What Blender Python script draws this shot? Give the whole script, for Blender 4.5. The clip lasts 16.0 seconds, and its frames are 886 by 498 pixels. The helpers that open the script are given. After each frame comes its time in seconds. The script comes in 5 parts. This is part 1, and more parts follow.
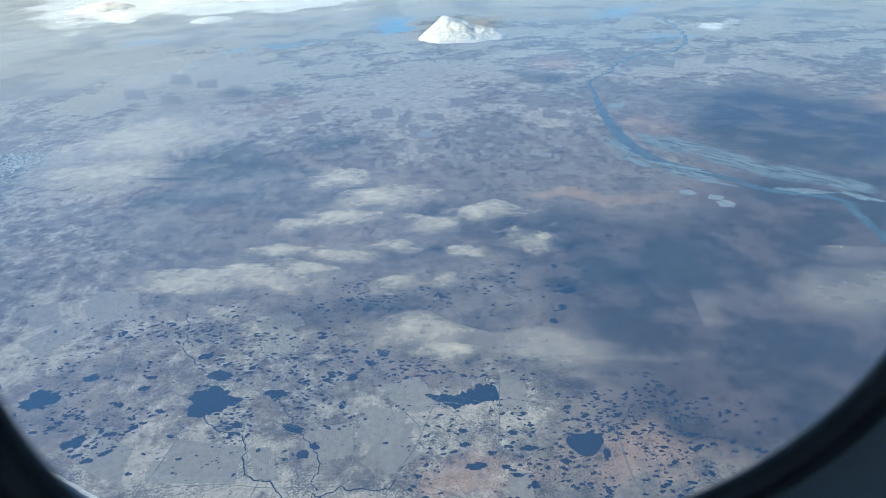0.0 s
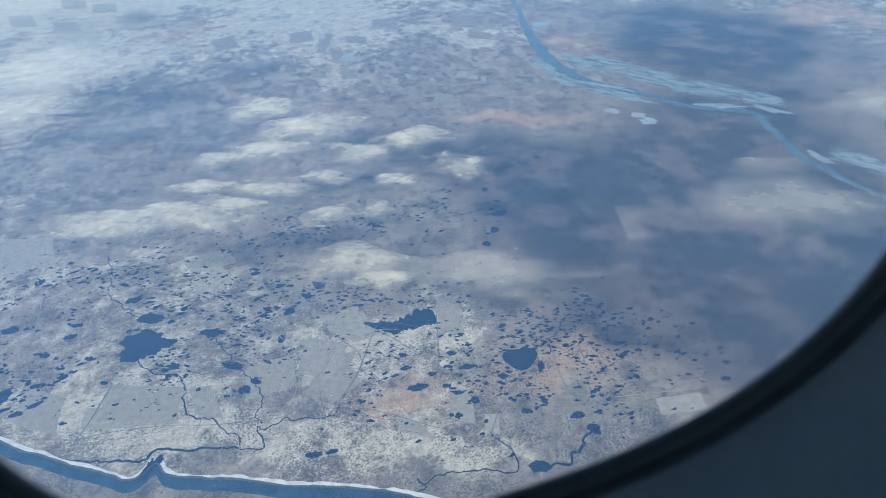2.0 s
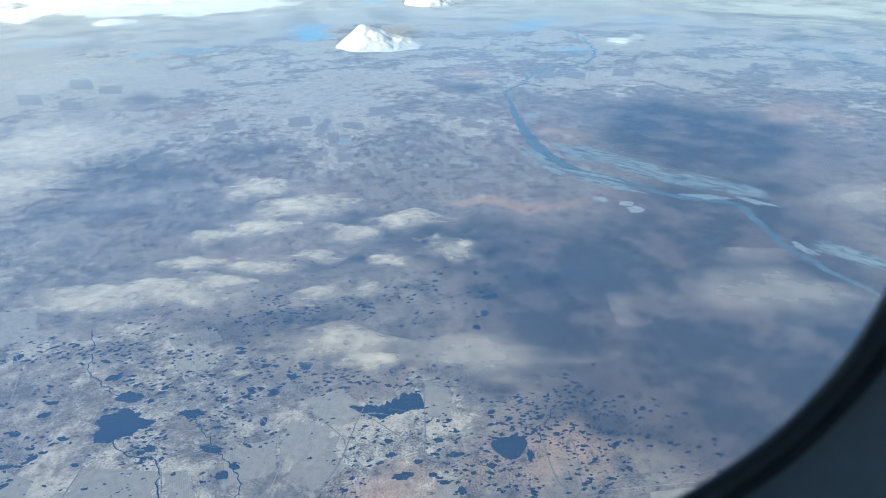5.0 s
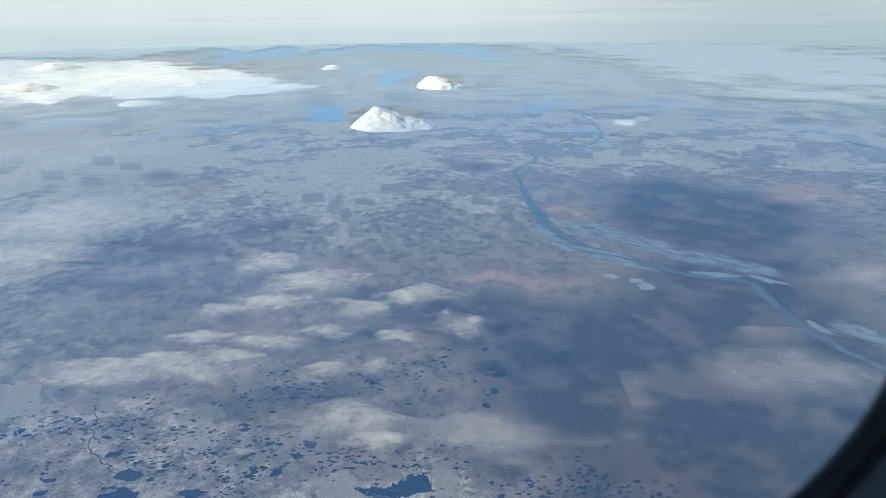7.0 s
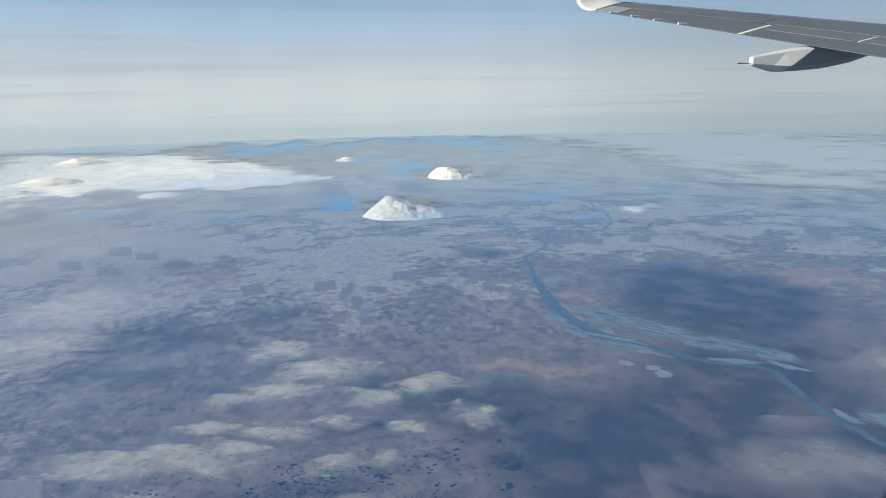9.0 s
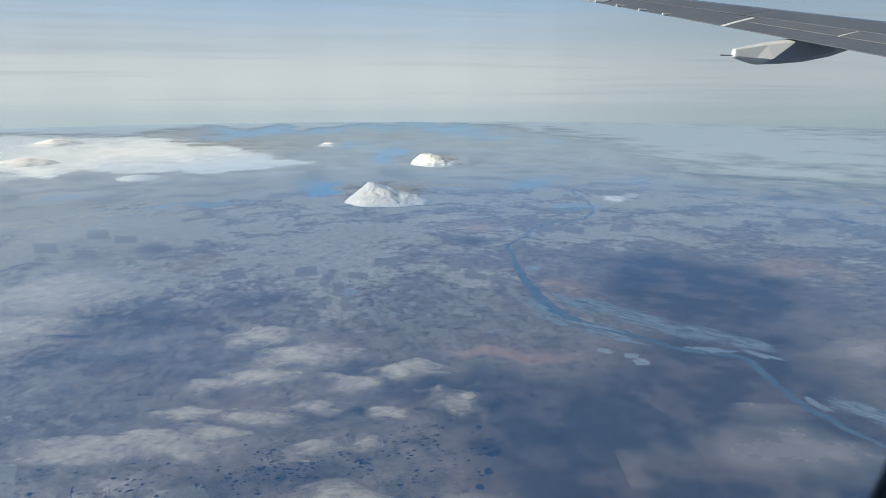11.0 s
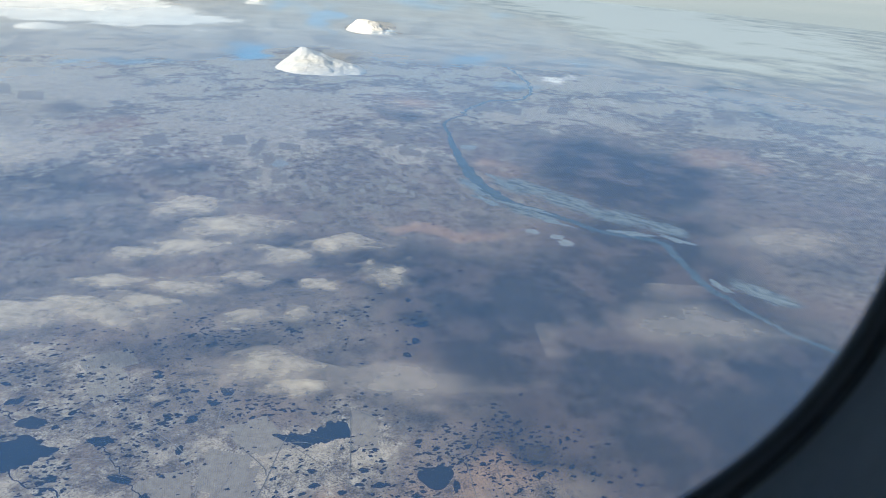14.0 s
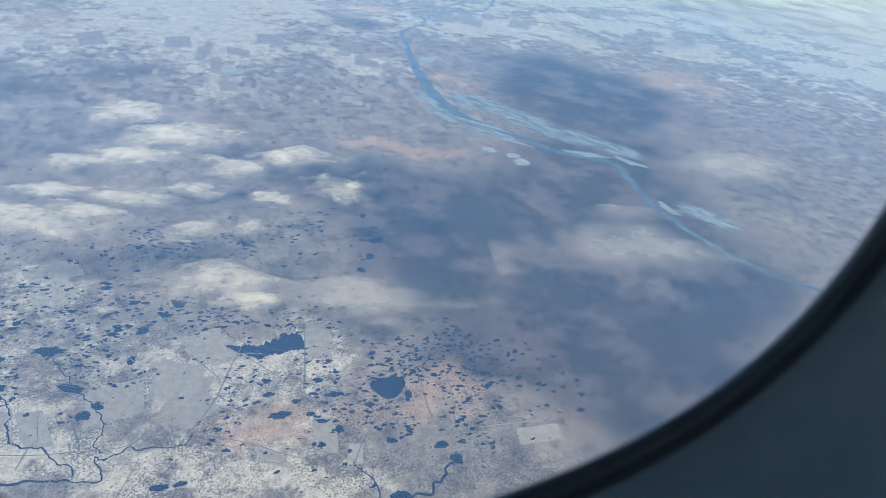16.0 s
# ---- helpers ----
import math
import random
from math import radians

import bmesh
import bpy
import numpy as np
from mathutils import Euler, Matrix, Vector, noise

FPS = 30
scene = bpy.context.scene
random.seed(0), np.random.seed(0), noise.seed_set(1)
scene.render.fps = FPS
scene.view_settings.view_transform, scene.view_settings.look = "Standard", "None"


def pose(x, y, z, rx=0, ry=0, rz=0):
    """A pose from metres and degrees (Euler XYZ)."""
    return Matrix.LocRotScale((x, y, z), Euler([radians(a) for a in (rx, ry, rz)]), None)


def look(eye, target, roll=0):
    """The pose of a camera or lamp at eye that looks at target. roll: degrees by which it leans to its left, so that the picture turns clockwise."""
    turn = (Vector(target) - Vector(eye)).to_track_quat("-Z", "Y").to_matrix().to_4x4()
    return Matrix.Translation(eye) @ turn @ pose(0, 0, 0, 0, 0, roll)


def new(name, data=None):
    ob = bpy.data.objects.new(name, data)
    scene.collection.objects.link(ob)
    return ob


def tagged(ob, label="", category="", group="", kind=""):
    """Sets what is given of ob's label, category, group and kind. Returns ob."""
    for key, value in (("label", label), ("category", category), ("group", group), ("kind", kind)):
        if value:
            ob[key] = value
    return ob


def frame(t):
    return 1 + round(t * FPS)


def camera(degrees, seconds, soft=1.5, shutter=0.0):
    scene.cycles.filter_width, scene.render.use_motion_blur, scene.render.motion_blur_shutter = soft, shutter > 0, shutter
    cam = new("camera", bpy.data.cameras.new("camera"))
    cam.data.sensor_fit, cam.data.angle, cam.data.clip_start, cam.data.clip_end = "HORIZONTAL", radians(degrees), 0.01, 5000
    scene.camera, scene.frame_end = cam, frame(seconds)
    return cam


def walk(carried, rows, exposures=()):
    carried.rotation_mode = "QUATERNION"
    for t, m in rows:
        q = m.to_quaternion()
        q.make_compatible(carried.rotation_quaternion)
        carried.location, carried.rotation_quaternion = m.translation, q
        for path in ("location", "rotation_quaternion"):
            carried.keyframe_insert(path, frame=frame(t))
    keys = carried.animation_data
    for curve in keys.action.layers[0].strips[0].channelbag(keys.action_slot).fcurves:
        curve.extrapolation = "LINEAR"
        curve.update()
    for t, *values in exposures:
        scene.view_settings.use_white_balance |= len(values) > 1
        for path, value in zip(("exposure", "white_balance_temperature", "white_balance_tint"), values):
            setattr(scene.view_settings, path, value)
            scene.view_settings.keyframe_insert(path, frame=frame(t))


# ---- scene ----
cam = camera(70.71, 16.0, 0.6)
cam.data.dof.use_dof, cam.data.dof.focus_distance, cam.data.dof.aperture_fstop = True, 400.0, 11.0   # sharp far off, the window seal soft
ROWS = [
    (0.0, pose(0.0205, 0.1464, 100.0047, 60.94, 2.80, -11.06)),
    (0.5, pose(0.0193, 0.1470, 100.0061, 59.07, 2.34, -11.79)),
    (1.0, pose(0.0206, 0.1526, 100.0078, 57.78, 4.61, -15.40)),
    (1.5, pose(0.0163, 0.1583, 100.0040, 55.41, 4.79, -18.30)),
    (2.0, pose(0.0102, 0.1618, 100.0026, 54.00, 1.92, -17.83)),
    (2.5, pose(0.0054, 0.1604, 100.0113, 53.37, 1.79, -19.26)),
    (3.0, pose(0.0030, 0.1570, 100.0095, 53.93, 1.52, -19.23)),
    (3.5, pose(0.0030, 0.1563, 100.0073, 55.11, 0.93, -19.13)),
    (4.0, pose(0.0042, 0.1570, 100.0051, 57.41, 0.15, -18.61)),
    (6.5, pose(0.0055, 0.1505, 100.0016, 66.49, 0.79, -17.34)),
    (7.0, pose(0.0020, 0.1501, 99.9969, 68.47, 0.29, -16.87)),
    (7.5, pose(0.0025, 0.1475, 99.9974, 71.53, 0.45, -16.02)),
    (8.0, pose(0.0021, 0.1456, 99.9982, 73.95, 0.71, -15.65)),
    (8.5, pose(0.0014, 0.1441, 99.9991, 75.06, 0.58, -15.57)),
    (9.0, pose(0.0004, 0.1429, 100.0000, 76.44, 1.00, -16.00)),
    (11.5, pose(-0.0058, 0.1483, 100.0018, 74.03, -0.53, -18.11)),
    (12.0, pose(-0.0078, 0.1533, 100.0014, 71.52, -0.91, -19.34)),
    (12.5, pose(-0.0097, 0.1545, 99.9974, 69.62, -1.56, -20.38)),
    (13.0, pose(-0.0115, 0.1568, 99.9943, 67.70, -2.29, -21.28)),
    (13.5, pose(-0.0128, 0.1593, 99.9928, 66.04, -3.27, -21.86)),
    (14.0, pose(-0.0131, 0.1613, 99.9931, 64.19, -4.27, -22.33)),
    (14.5, pose(-0.0106, 0.1647, 99.9878, 62.91, -4.81, -23.02)),
    (15.0, pose(-0.0103, 0.1681, 99.9873, 61.82, -5.33, -23.61)),
    (15.5, pose(-0.0150, 0.1742, 99.9851, 58.76, -5.46, -25.46)),
    (16.0, pose(-0.0173, 0.1750, 99.9872, 56.86, -7.38, -25.31)),
]
walk(cam, ROWS, [(0.0, 0.64, 6350, -1), (0.6, 0.64, 6350, -1), (1.5, 0.83, 6450, 0), (2.0, 0.87, 6400, -1), (4.0, 0.96, 6400, -1), (6.5, 0.58, 6350, 0), (7.0, 0.48, 6350, 1), (8.0, 0.17, 6350, 3), (9.0, 0.2, 6400, 5), (11.5, 0.12, 6450, 5), (12.5, 0.24, 6700, 6), (13.5, 0.46, 6900, 6), (14.5, 0.63, 6950, 4), (15.5, 0.9, 6900, 3), (16.0, 1.03, 6800, 2)])

# ---- light: low sun from behind the tail, blue sky ----
FACING = radians(17.5)   # bearing in which the window looks out
EYE = 100.0          # the aircraft's height over the ground model, which stands at 1 : 75
EARTH = 63700.0      # radius of the ground model
SUN_ELEV, SUN_AZ = 29.0, -88.0   # azimuth from +y towards +x

world = bpy.data.worlds.new("sky")
scene.world = world
world.use_nodes = True
wn, wl = world.node_tree.nodes, world.node_tree.links
sky = wn.new("ShaderNodeTexSky")
sky.sky_type = "NISHITA"
sky.sun_disc = False
sky.sun_elevation = radians(SUN_ELEV)
sky.sun_rotation = radians(SUN_AZ)
sky.altitude = 3000
sky.dust_density = 2.0
wl.new(sky.outputs[0], wn["Background"].inputs[0])
wn["Background"].inputs[1].default_value = 0.085

sun = new("sun", bpy.data.lights.new("sun", "SUN"))
sun.data.energy, sun.data.angle, sun.data.color = 5.0, radians(0.5), (1.0, 0.95, 0.87)
s_dir = Vector((math.sin(radians(SUN_AZ)) * math.cos(radians(SUN_ELEV)), math.cos(radians(SUN_AZ)) * math.cos(radians(SUN_ELEV)), math.sin(radians(SUN_ELEV))))
sun.matrix_world = look((0, 0, 300), Vector((0, 0, 300)) - s_dir)


# ---- small tools ----
def sag(x, y):
    return -(x * x + y * y) / (2 * EARTH)


def mesh_ob(name, verts, faces, material, parent=None, label="", smooth=True, z=None):
    me = bpy.data.meshes.new(name)
    me.from_pydata([tuple(map(float, v)) for v in verts], [], faces)
    me.materials.append(material)
    if smooth:
        me.shade_smooth()
    ob = new(name, me)
    if parent is not None:
        ob.parent = parent
    if label:
        ob["label"] = label
    return ob


def part(name, bm, material, parent, label=""):
    me = bpy.data.meshes.new(name)
    bm.to_mesh(me)
    bm.free()
    me.materials.append(material)
    ob = new(name, me)
    ob.parent = parent
    if label:
        ob["label"] = label
    return ob


def vnoise(x, y, seed=0):
    """Smooth value noise on numpy arrays, about -1 to 1."""
    xi, yi = np.floor(x).astype(np.int64), np.floor(y).astype(np.int64)
    fx, fy = x - xi, y - yi
    fx, fy = fx * fx * (3 - 2 * fx), fy * fy * (3 - 2 * fy)

    def h(a, b):
        n = (a * 374761393 + b * 668265263 + seed * 974711) & 0x7FFFFFFF
        n = ((n ^ (n >> 13)) * 1274126177) & 0x7FFFFFFF
        return ((n ^ (n >> 16)) & 0xFFFF) / 32767.5 - 1
    return (h(xi, yi) * (1 - fx) + h(xi + 1, yi) * fx) * (1 - fy) + (h(xi, yi + 1) * (1 - fx) + h(xi + 1, yi + 1) * fx) * fy


def fbm(x, y, seed=0, octaves=4):
    return sum(vnoise(x * 2 ** k, y * 2 ** k, seed + k) * 0.5 ** k for k in range(octaves)) / 1.6


def spline(pts, n):
    """Catmull-Rom curve through the points, n steps a stretch."""
    p = np.array([pts[0]] + list(pts) + [pts[-1]], float)
    out = []
    for i in range(1, len(p) - 2):
        for k in range(n):
            t = k / n
            out.append(0.5 * (2 * p[i] + (p[i + 1] - p[i - 1]) * t + (2 * p[i - 1] - 5 * p[i] + 4 * p[i + 1] - p[i + 2]) * t * t
                              + (3 * p[i] - p[i - 1] - 3 * p[i + 1] + p[i + 2]) * t ** 3))
    out.append(p[-2])
    return np.array(out)


def blobs(x, y, rows):
    """Sum of soft patches (x, y, half width across, half depth, weight) whose axes lie along and across the view."""
    out = np.zeros_like(x)
    for cx, cy, rt, rr, w in rows:
        ex, ey = math.sin(FACING), math.cos(FACING)
        a = ((x - cx) * ey - (y - cy) * ex) / rt
        b = ((x - cx) * ex + (y - cy) * ey) / rr
        out += w * np.exp(-0.9 * (a * a + b * b))
    return np.clip(out, 0, 1)


def by_bearing(x, y, lift, rows):
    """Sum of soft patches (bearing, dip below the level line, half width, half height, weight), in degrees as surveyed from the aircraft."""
    r = np.hypot(x, y)
    b = np.degrees(np.arctan2(x, y))
    d = np.degrees(np.arctan2(EYE - lift + r * r / (2 * EARTH), r))
    b, d = b + 1.8 * fbm(b * 0.5, d * 2.2 + 3, 41, 5), d + 0.55 * fbm(b * 0.4 + 9, d * 1.3, 42, 6)
    out = np.zeros_like(x)
    for cb, cd, wb, wd, w in rows:
        out += w * np.exp(-1.1 * (((b - cb) / wb) ** 2 + ((d - cd) / wd) ** 2))
    return np.clip(out, 0, 1.2)


# ---- materials ----
class Mat:
    """A node material in the making."""

    def __init__(self, name):
        self.m = bpy.data.materials.new(name)
        self.m.use_nodes = True
        self.nt = self.m.node_tree
        self.out = self.nt.nodes["Material Output"]
        self.bsdf = self.nt.nodes["Principled BSDF"]
        self.pos = self.nt.nodes.new("ShaderNodeNewGeometry").outputs["Position"]

    def node(self, kind, **links):
        n = self.nt.nodes.new(kind)
        for key, v in links.items():
            self.set(n.inputs[key.replace("_", " ")], v)
        return n

    def set(self, sock, v):
        if isinstance(v, bpy.types.NodeSocket):
            self.nt.links.new(v, sock)
        else:
            sock.default_value = v

    def noise(self, scale, detail=4.0, rough=0.55, vec=None):
        n = self.node("ShaderNodeTexNoise", Scale=scale, Detail=detail, Roughness=rough)
        self.set(n.inputs["Vector"], vec or self.pos)
        return n.outputs["Fac"]

    def cells(self, scale, vec=None, what="Color", metric="MANHATTAN"):
        n = self.node("ShaderNodeTexVoronoi", Scale=scale)
        n.distance = metric
        self.set(n.inputs["Vector"], vec or self.pos)
        return n.outputs[what]

    def attr(self, name):
        n = self.nt.nodes.new("ShaderNodeAttribute")
        n.attribute_name = name
        return n.outputs["Fac"]

    def math(self, op, a, b=0.0, clamp=False):
        n = self.nt.nodes.new("ShaderNodeMath")
        n.operation, n.use_clamp = op, clamp
        self.set(n.inputs[0], a)
        self.set(n.inputs[1], b)
        return n.outputs[0]

    def span(self, v, a, b, c=0.0, d=1.0, smooth=True):
        n = self.nt.nodes.new("ShaderNodeMapRange")
        n.interpolation_type = "SMOOTHSTEP" if smooth else "LINEAR"
        for k, q in zip(range(5), (v, a, b, c, d)):
            self.set(n.inputs[k], q)
        return n.outputs[0]

    def mix(self, f, a, b, mode="MIX"):
        n = self.nt.nodes.new("ShaderNodeMix")
        n.data_type, n.blend_type = "RGBA", mode
        self.set(n.inputs[0], f)
        for i, c in ((6, a), (7, b)):
            self.set(n.inputs[i], c if isinstance(c, bpy.types.NodeSocket) else (*c, 1.0))
        return n.outputs[2]

    def ramp(self, f, stops):
        n = self.nt.nodes.new("ShaderNodeValToRGB")
        e = n.color_ramp.elements
        while len(e) < len(stops):
            e.new(0.5)
        for el, (p, c) in zip(e, stops):
            el.position, el.color = p, (*c, 1.0)
        self.set(n.inputs[0], f)
        return n.outputs[0]

    def bump(self, height, strength, distance):
        n = self.node("ShaderNodeBump", Strength=strength, Distance=distance, Height=height)
        self.set(self.bsdf.inputs["Normal"], n.outputs[0])

    def finish(self, color=None, rough=0.8, metal=0.0, spec=0.5):
        if color is not None:
            self.set(self.bsdf.inputs["Base Color"], color if isinstance(color, bpy.types.NodeSocket) else (*color, 1.0))
        self.set(self.bsdf.inputs["Roughness"], rough)
        self.set(self.bsdf.inputs["Metallic"], metal)
        self.set(self.bsdf.inputs["Specular IOR Level"], spec)
        return self.m


def speckled(name, a, b, scale, rough=0.8, metal=0.0, spec=0.4, bump=0.0, dist=0.01):
    """Two tones mixed at two scales, with fine relief."""
    m = Mat(name)
    f = m.math("ADD", m.math("MULTIPLY", m.noise(scale, 5), 0.65), m.math("MULTIPLY", m.noise(scale * 9, 3), 0.35))
    c = m.mix(m.span(f, 0.35, 0.65), a, b)
    if bump:
        m.bump(f, bump, dist)
    return m.finish(c, rough, metal, spec)


def land_material():
    m = Mat("winter_land")
    flat = m.node("ShaderNodeVectorMath")
    flat.operation = "MULTIPLY"
    m.set(flat.inputs[0], m.pos)
    flat.inputs[1].default_value = (1, 1, 0)
    p = flat.outputs[0]
    big, mid, fine, grit = m.noise(0.018, 5, 0.6, p), m.noise(0.11, 9, 0.7, p), m.noise(0.6, 8, 0.7, p), m.noise(3.2, 4, 0.6, p)
    turned = m.node("ShaderNodeMapping")
    m.set(turned.inputs["Vector"], p)
    turned.inputs["Rotation"].default_value = (0, 0, radians(24))
    turned.inputs["Scale"].default_value = (1.0, 0.62, 1.0)
    field = m.cells(0.24, turned.outputs[0])
    plot = m.cells(0.45, turned.outputs[0])
    tone = m.mix(m.span(mid, 0.35, 0.65), (0.15, 0.13, 0.118), (0.255, 0.215, 0.187))
    tone = m.mix(m.span(fine, 0.4, 0.7, 0, 0.6), tone, (0.095, 0.092, 0.09))
    rust = m.math("ADD", m.attr("rust"), m.math("MULTIPLY", m.math("SUBTRACT", mid, 0.5), 0.9))
    tone = m.mix(m.span(rust, 0.14, 0.66), tone, (0.37, 0.25, 0.185))
    warm = m.span(m.noise(0.024, 6, 0.6, p), 0.46, 0.66, 0, 0.4)
    tone = m.mix(warm, tone, (0.27, 0.185, 0.155))
    # cloud shadow painted into the ground colour, patchy by noise
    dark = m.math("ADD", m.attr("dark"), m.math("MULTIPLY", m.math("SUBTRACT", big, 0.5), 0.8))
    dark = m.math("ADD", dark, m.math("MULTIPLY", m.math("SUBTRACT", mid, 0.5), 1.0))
    cloud_shade = m.mix(m.span(fine, 0.35, 0.7), (0.016, 0.018, 0.024), (0.04, 0.04, 0.045))
    cloud_shade = m.mix(m.span(m.noise(0.045, 7, 0.65, p), 0.45, 0.62), cloud_shade, (0.115, 0.088, 0.085))
    tone = m.mix(m.span(dark, 0.18, 0.9, 0, 0.94), tone, cloud_shade)
    grey = m.mix(m.span(fine, 0.3, 0.7), (0.28, 0.25, 0.21), (0.52, 0.465, 0.385))
    # the far attribute adds more pale patches with distance
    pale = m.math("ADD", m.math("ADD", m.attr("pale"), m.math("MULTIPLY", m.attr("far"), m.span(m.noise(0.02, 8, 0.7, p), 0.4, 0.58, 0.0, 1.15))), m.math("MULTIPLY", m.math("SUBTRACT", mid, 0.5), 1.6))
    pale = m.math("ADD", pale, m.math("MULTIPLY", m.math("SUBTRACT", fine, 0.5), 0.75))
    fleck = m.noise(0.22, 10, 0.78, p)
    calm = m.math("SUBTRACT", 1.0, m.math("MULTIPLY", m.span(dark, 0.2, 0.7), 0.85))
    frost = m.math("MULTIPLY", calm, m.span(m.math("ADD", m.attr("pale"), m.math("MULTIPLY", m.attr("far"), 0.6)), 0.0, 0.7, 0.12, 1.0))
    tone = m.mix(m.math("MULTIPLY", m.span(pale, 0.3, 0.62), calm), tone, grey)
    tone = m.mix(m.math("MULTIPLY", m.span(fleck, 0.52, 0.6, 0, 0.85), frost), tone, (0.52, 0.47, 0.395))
    tone = m.mix(m.span(fleck, 0.46, 0.38, 0, 0.6), tone, (0.03, 0.03, 0.036))
    # tilled plots, a little lighter or darker one by one
    hsv = m.node("ShaderNodeSeparateColor", Color=field)
    hs2 = m.node("ShaderNodeSeparateColor", Color=plot)
    tone = m.mix(m.math("MULTIPLY", m.math("MULTIPLY", m.span(hsv.outputs[0], 0.55, 0.8, 0, 0.42), m.attr("farm")), calm), tone, (0.42, 0.388, 0.335))
    tone = m.mix(m.math("MULTIPLY", m.math("MULTIPLY", m.span(hsv.outputs[1], 0.35, 0.15, 0, 0.4), m.attr("farm")), calm), tone, (0.17, 0.135, 0.12))
    tone = m.mix(m.attr("farm"), tone, m.mix(1.0, tone, m.ramp(hsv.outputs[0], [(0.0, (0.85, 0.86, 0.88)), (0.5, (1, 1, 1)), (1.0, (1.15, 1.13, 1.1))]), "MULTIPLY"))
    tone = m.mix(m.math("MULTIPLY", m.attr("farm"), 0.6), tone, m.mix(1.0, tone, m.ramp(hs2.outputs[1], [(0.0, (0.8, 0.8, 0.82)), (1.0, (1.2, 1.2, 1.18))]), "MULTIPLY"))
    tone = m.mix(m.math("MULTIPLY", m.math("MULTIPLY", m.span(grit, 0.5, 0.64, 0, 0.6), m.attr("near")), calm), tone, (0.06, 0.06, 0.065))
    tone = m.mix(m.math("MULTIPLY", m.math("MULTIPLY", m.span(m.noise(1.3, 5, 0.7, p), 0.53, 0.66, 0, 0.6), m.attr("near")), frost), tone, (0.36, 0.33, 0.295))
    crust = m.math("ADD", m.noise(0.8, 10, 0.72, p), m.math("MULTIPLY", m.math("SUBTRACT", m.noise(0.12, 4, 0.6, p), 0.5), 0.5))
    tone = m.mix(m.math("MULTIPLY", m.math("MULTIPLY", m.span(crust, 0.53, 0.57, 0, 0.5), m.attr("near")), frost), tone, (0.5, 0.46, 0.4))
    scrub = m.math("ADD", m.noise(2.2, 6, 0.62, p), m.math("MULTIPLY", m.math("SUBTRACT", m.noise(0.09, 4, 0.6, p), 0.5), 0.6))
    tone = m.mix(m.math("MULTIPLY", m.span(scrub, 0.54, 0.575, 0, 0.8), m.attr("near")), tone, (0.045, 0.045, 0.055))
    snow = m.math("ADD", m.attr("snow"), m.math("MULTIPLY", m.math("SUBTRACT", m.noise(0.009, 12, 0.76, p), 0.5), 3.6))
    tone = m.mix(m.math("MULTIPLY", m.span(snow, 0.3, 0.7), m.span(m.attr("snow"), 0.02, 0.6)), tone, m.mix(m.span(m.noise(0.03, 10, 0.75, p), 0.36, 0.6), (0.72, 0.7, 0.67), (0.99, 0.965, 0.9)))
    bay = m.math("ADD", m.attr("bay"), m.math("MULTIPLY", m.math("SUBTRACT", m.noise(0.013, 10, 0.7, p), 0.5), 2.6))
    tone = m.mix(m.math("MULTIPLY", m.span(bay, 0.1, 0.55, 0, 0.97), m.span(m.attr("bay"), 0.2, 0.85)), tone, m.mix(m.noise(0.02, 6, 0.6, p), (0.12, 0.33, 0.56), (0.18, 0.42, 0.63)))
    # silt and ice of the river's flats, cut by dark rills
    silt = m.math("ADD", m.attr("silt"), m.math("MULTIPLY", m.math("SUBTRACT", m.noise(0.16, 10, 0.7, p), 0.5), 1.3))
    rill = m.node("ShaderNodeMapping")
    rill.vector_type = "TEXTURE"
    m.set(rill.inputs["Vector"], p)
    rill.inputs["Rotation"].default_value = (0, 0, radians(-55))
    rill.inputs["Scale"].default_value = (4.0, 1.0, 1.0)
    flats = m.mix(m.span(m.noise(0.55, 8, 0.65, rill.outputs[0]), 0.42, 0.52), (0.07, 0.1, 0.12), m.mix(m.noise(0.1, 6, 0.6, p), (0.15, 0.19, 0.21), (0.27, 0.315, 0.33)))
    tone = m.mix(m.span(silt, 0.3, 0.75, 0, 0.9), tone, flats)
    m.bump(fine, 0.25, 0.3)
    return m.finish(tone, 0.95, 0, 0.15)


M_LAND = land_material()


def water_material():
    m = Mat("lake_water")
    f = m.noise(0.5, 4)
    m.bump(m.noise(6.0, 3), 0.05, 0.02)
    return m.finish(m.mix(f, (0.006, 0.015, 0.04), (0.012, 0.026, 0.06)), 0.2, 0, 0.3)


M_WATER = water_material()
M_SEA = speckled("sea_water", (0.012, 0.035, 0.07), (0.03, 0.065, 0.11), 0.25, 0.25, 0, 0.5, 0.1, 0.05)
M_RIVER = speckled("river_water", (0.06, 0.095, 0.12), (0.1, 0.14, 0.165), 0.15, 0.25, 0, 0.5)
M_ROAD = speckled("gravel_road", (0.09, 0.088, 0.085), (0.15, 0.145, 0.14), 1.2)
M_TRACK = speckled("pale_track", (0.2, 0.19, 0.18), (0.28, 0.27, 0.255), 1.0)


def ice_material():
    """Ice and gravel with dark rills between, drawn out along the river."""
    m = Mat("river_ice")
    turn = m.node("ShaderNodeMapping")
    m.set(turn.inputs["Vector"], m.pos)
    turn.inputs["Rotation"].default_value = (0, 0, radians(50))
    turn.inputs["Scale"].default_value = (0.4, 1.0, 1.0)
    rill = m.span(m.noise(0.7, 9, 0.7, turn.outputs[0]), 0.36, 0.5)
    c = m.mix(m.noise(0.2, 5), (0.15, 0.19, 0.21), (0.25, 0.295, 0.31))
    return m.finish(m.mix(rill, (0.07, 0.1, 0.12), c), 0.6, 0, 0.3)


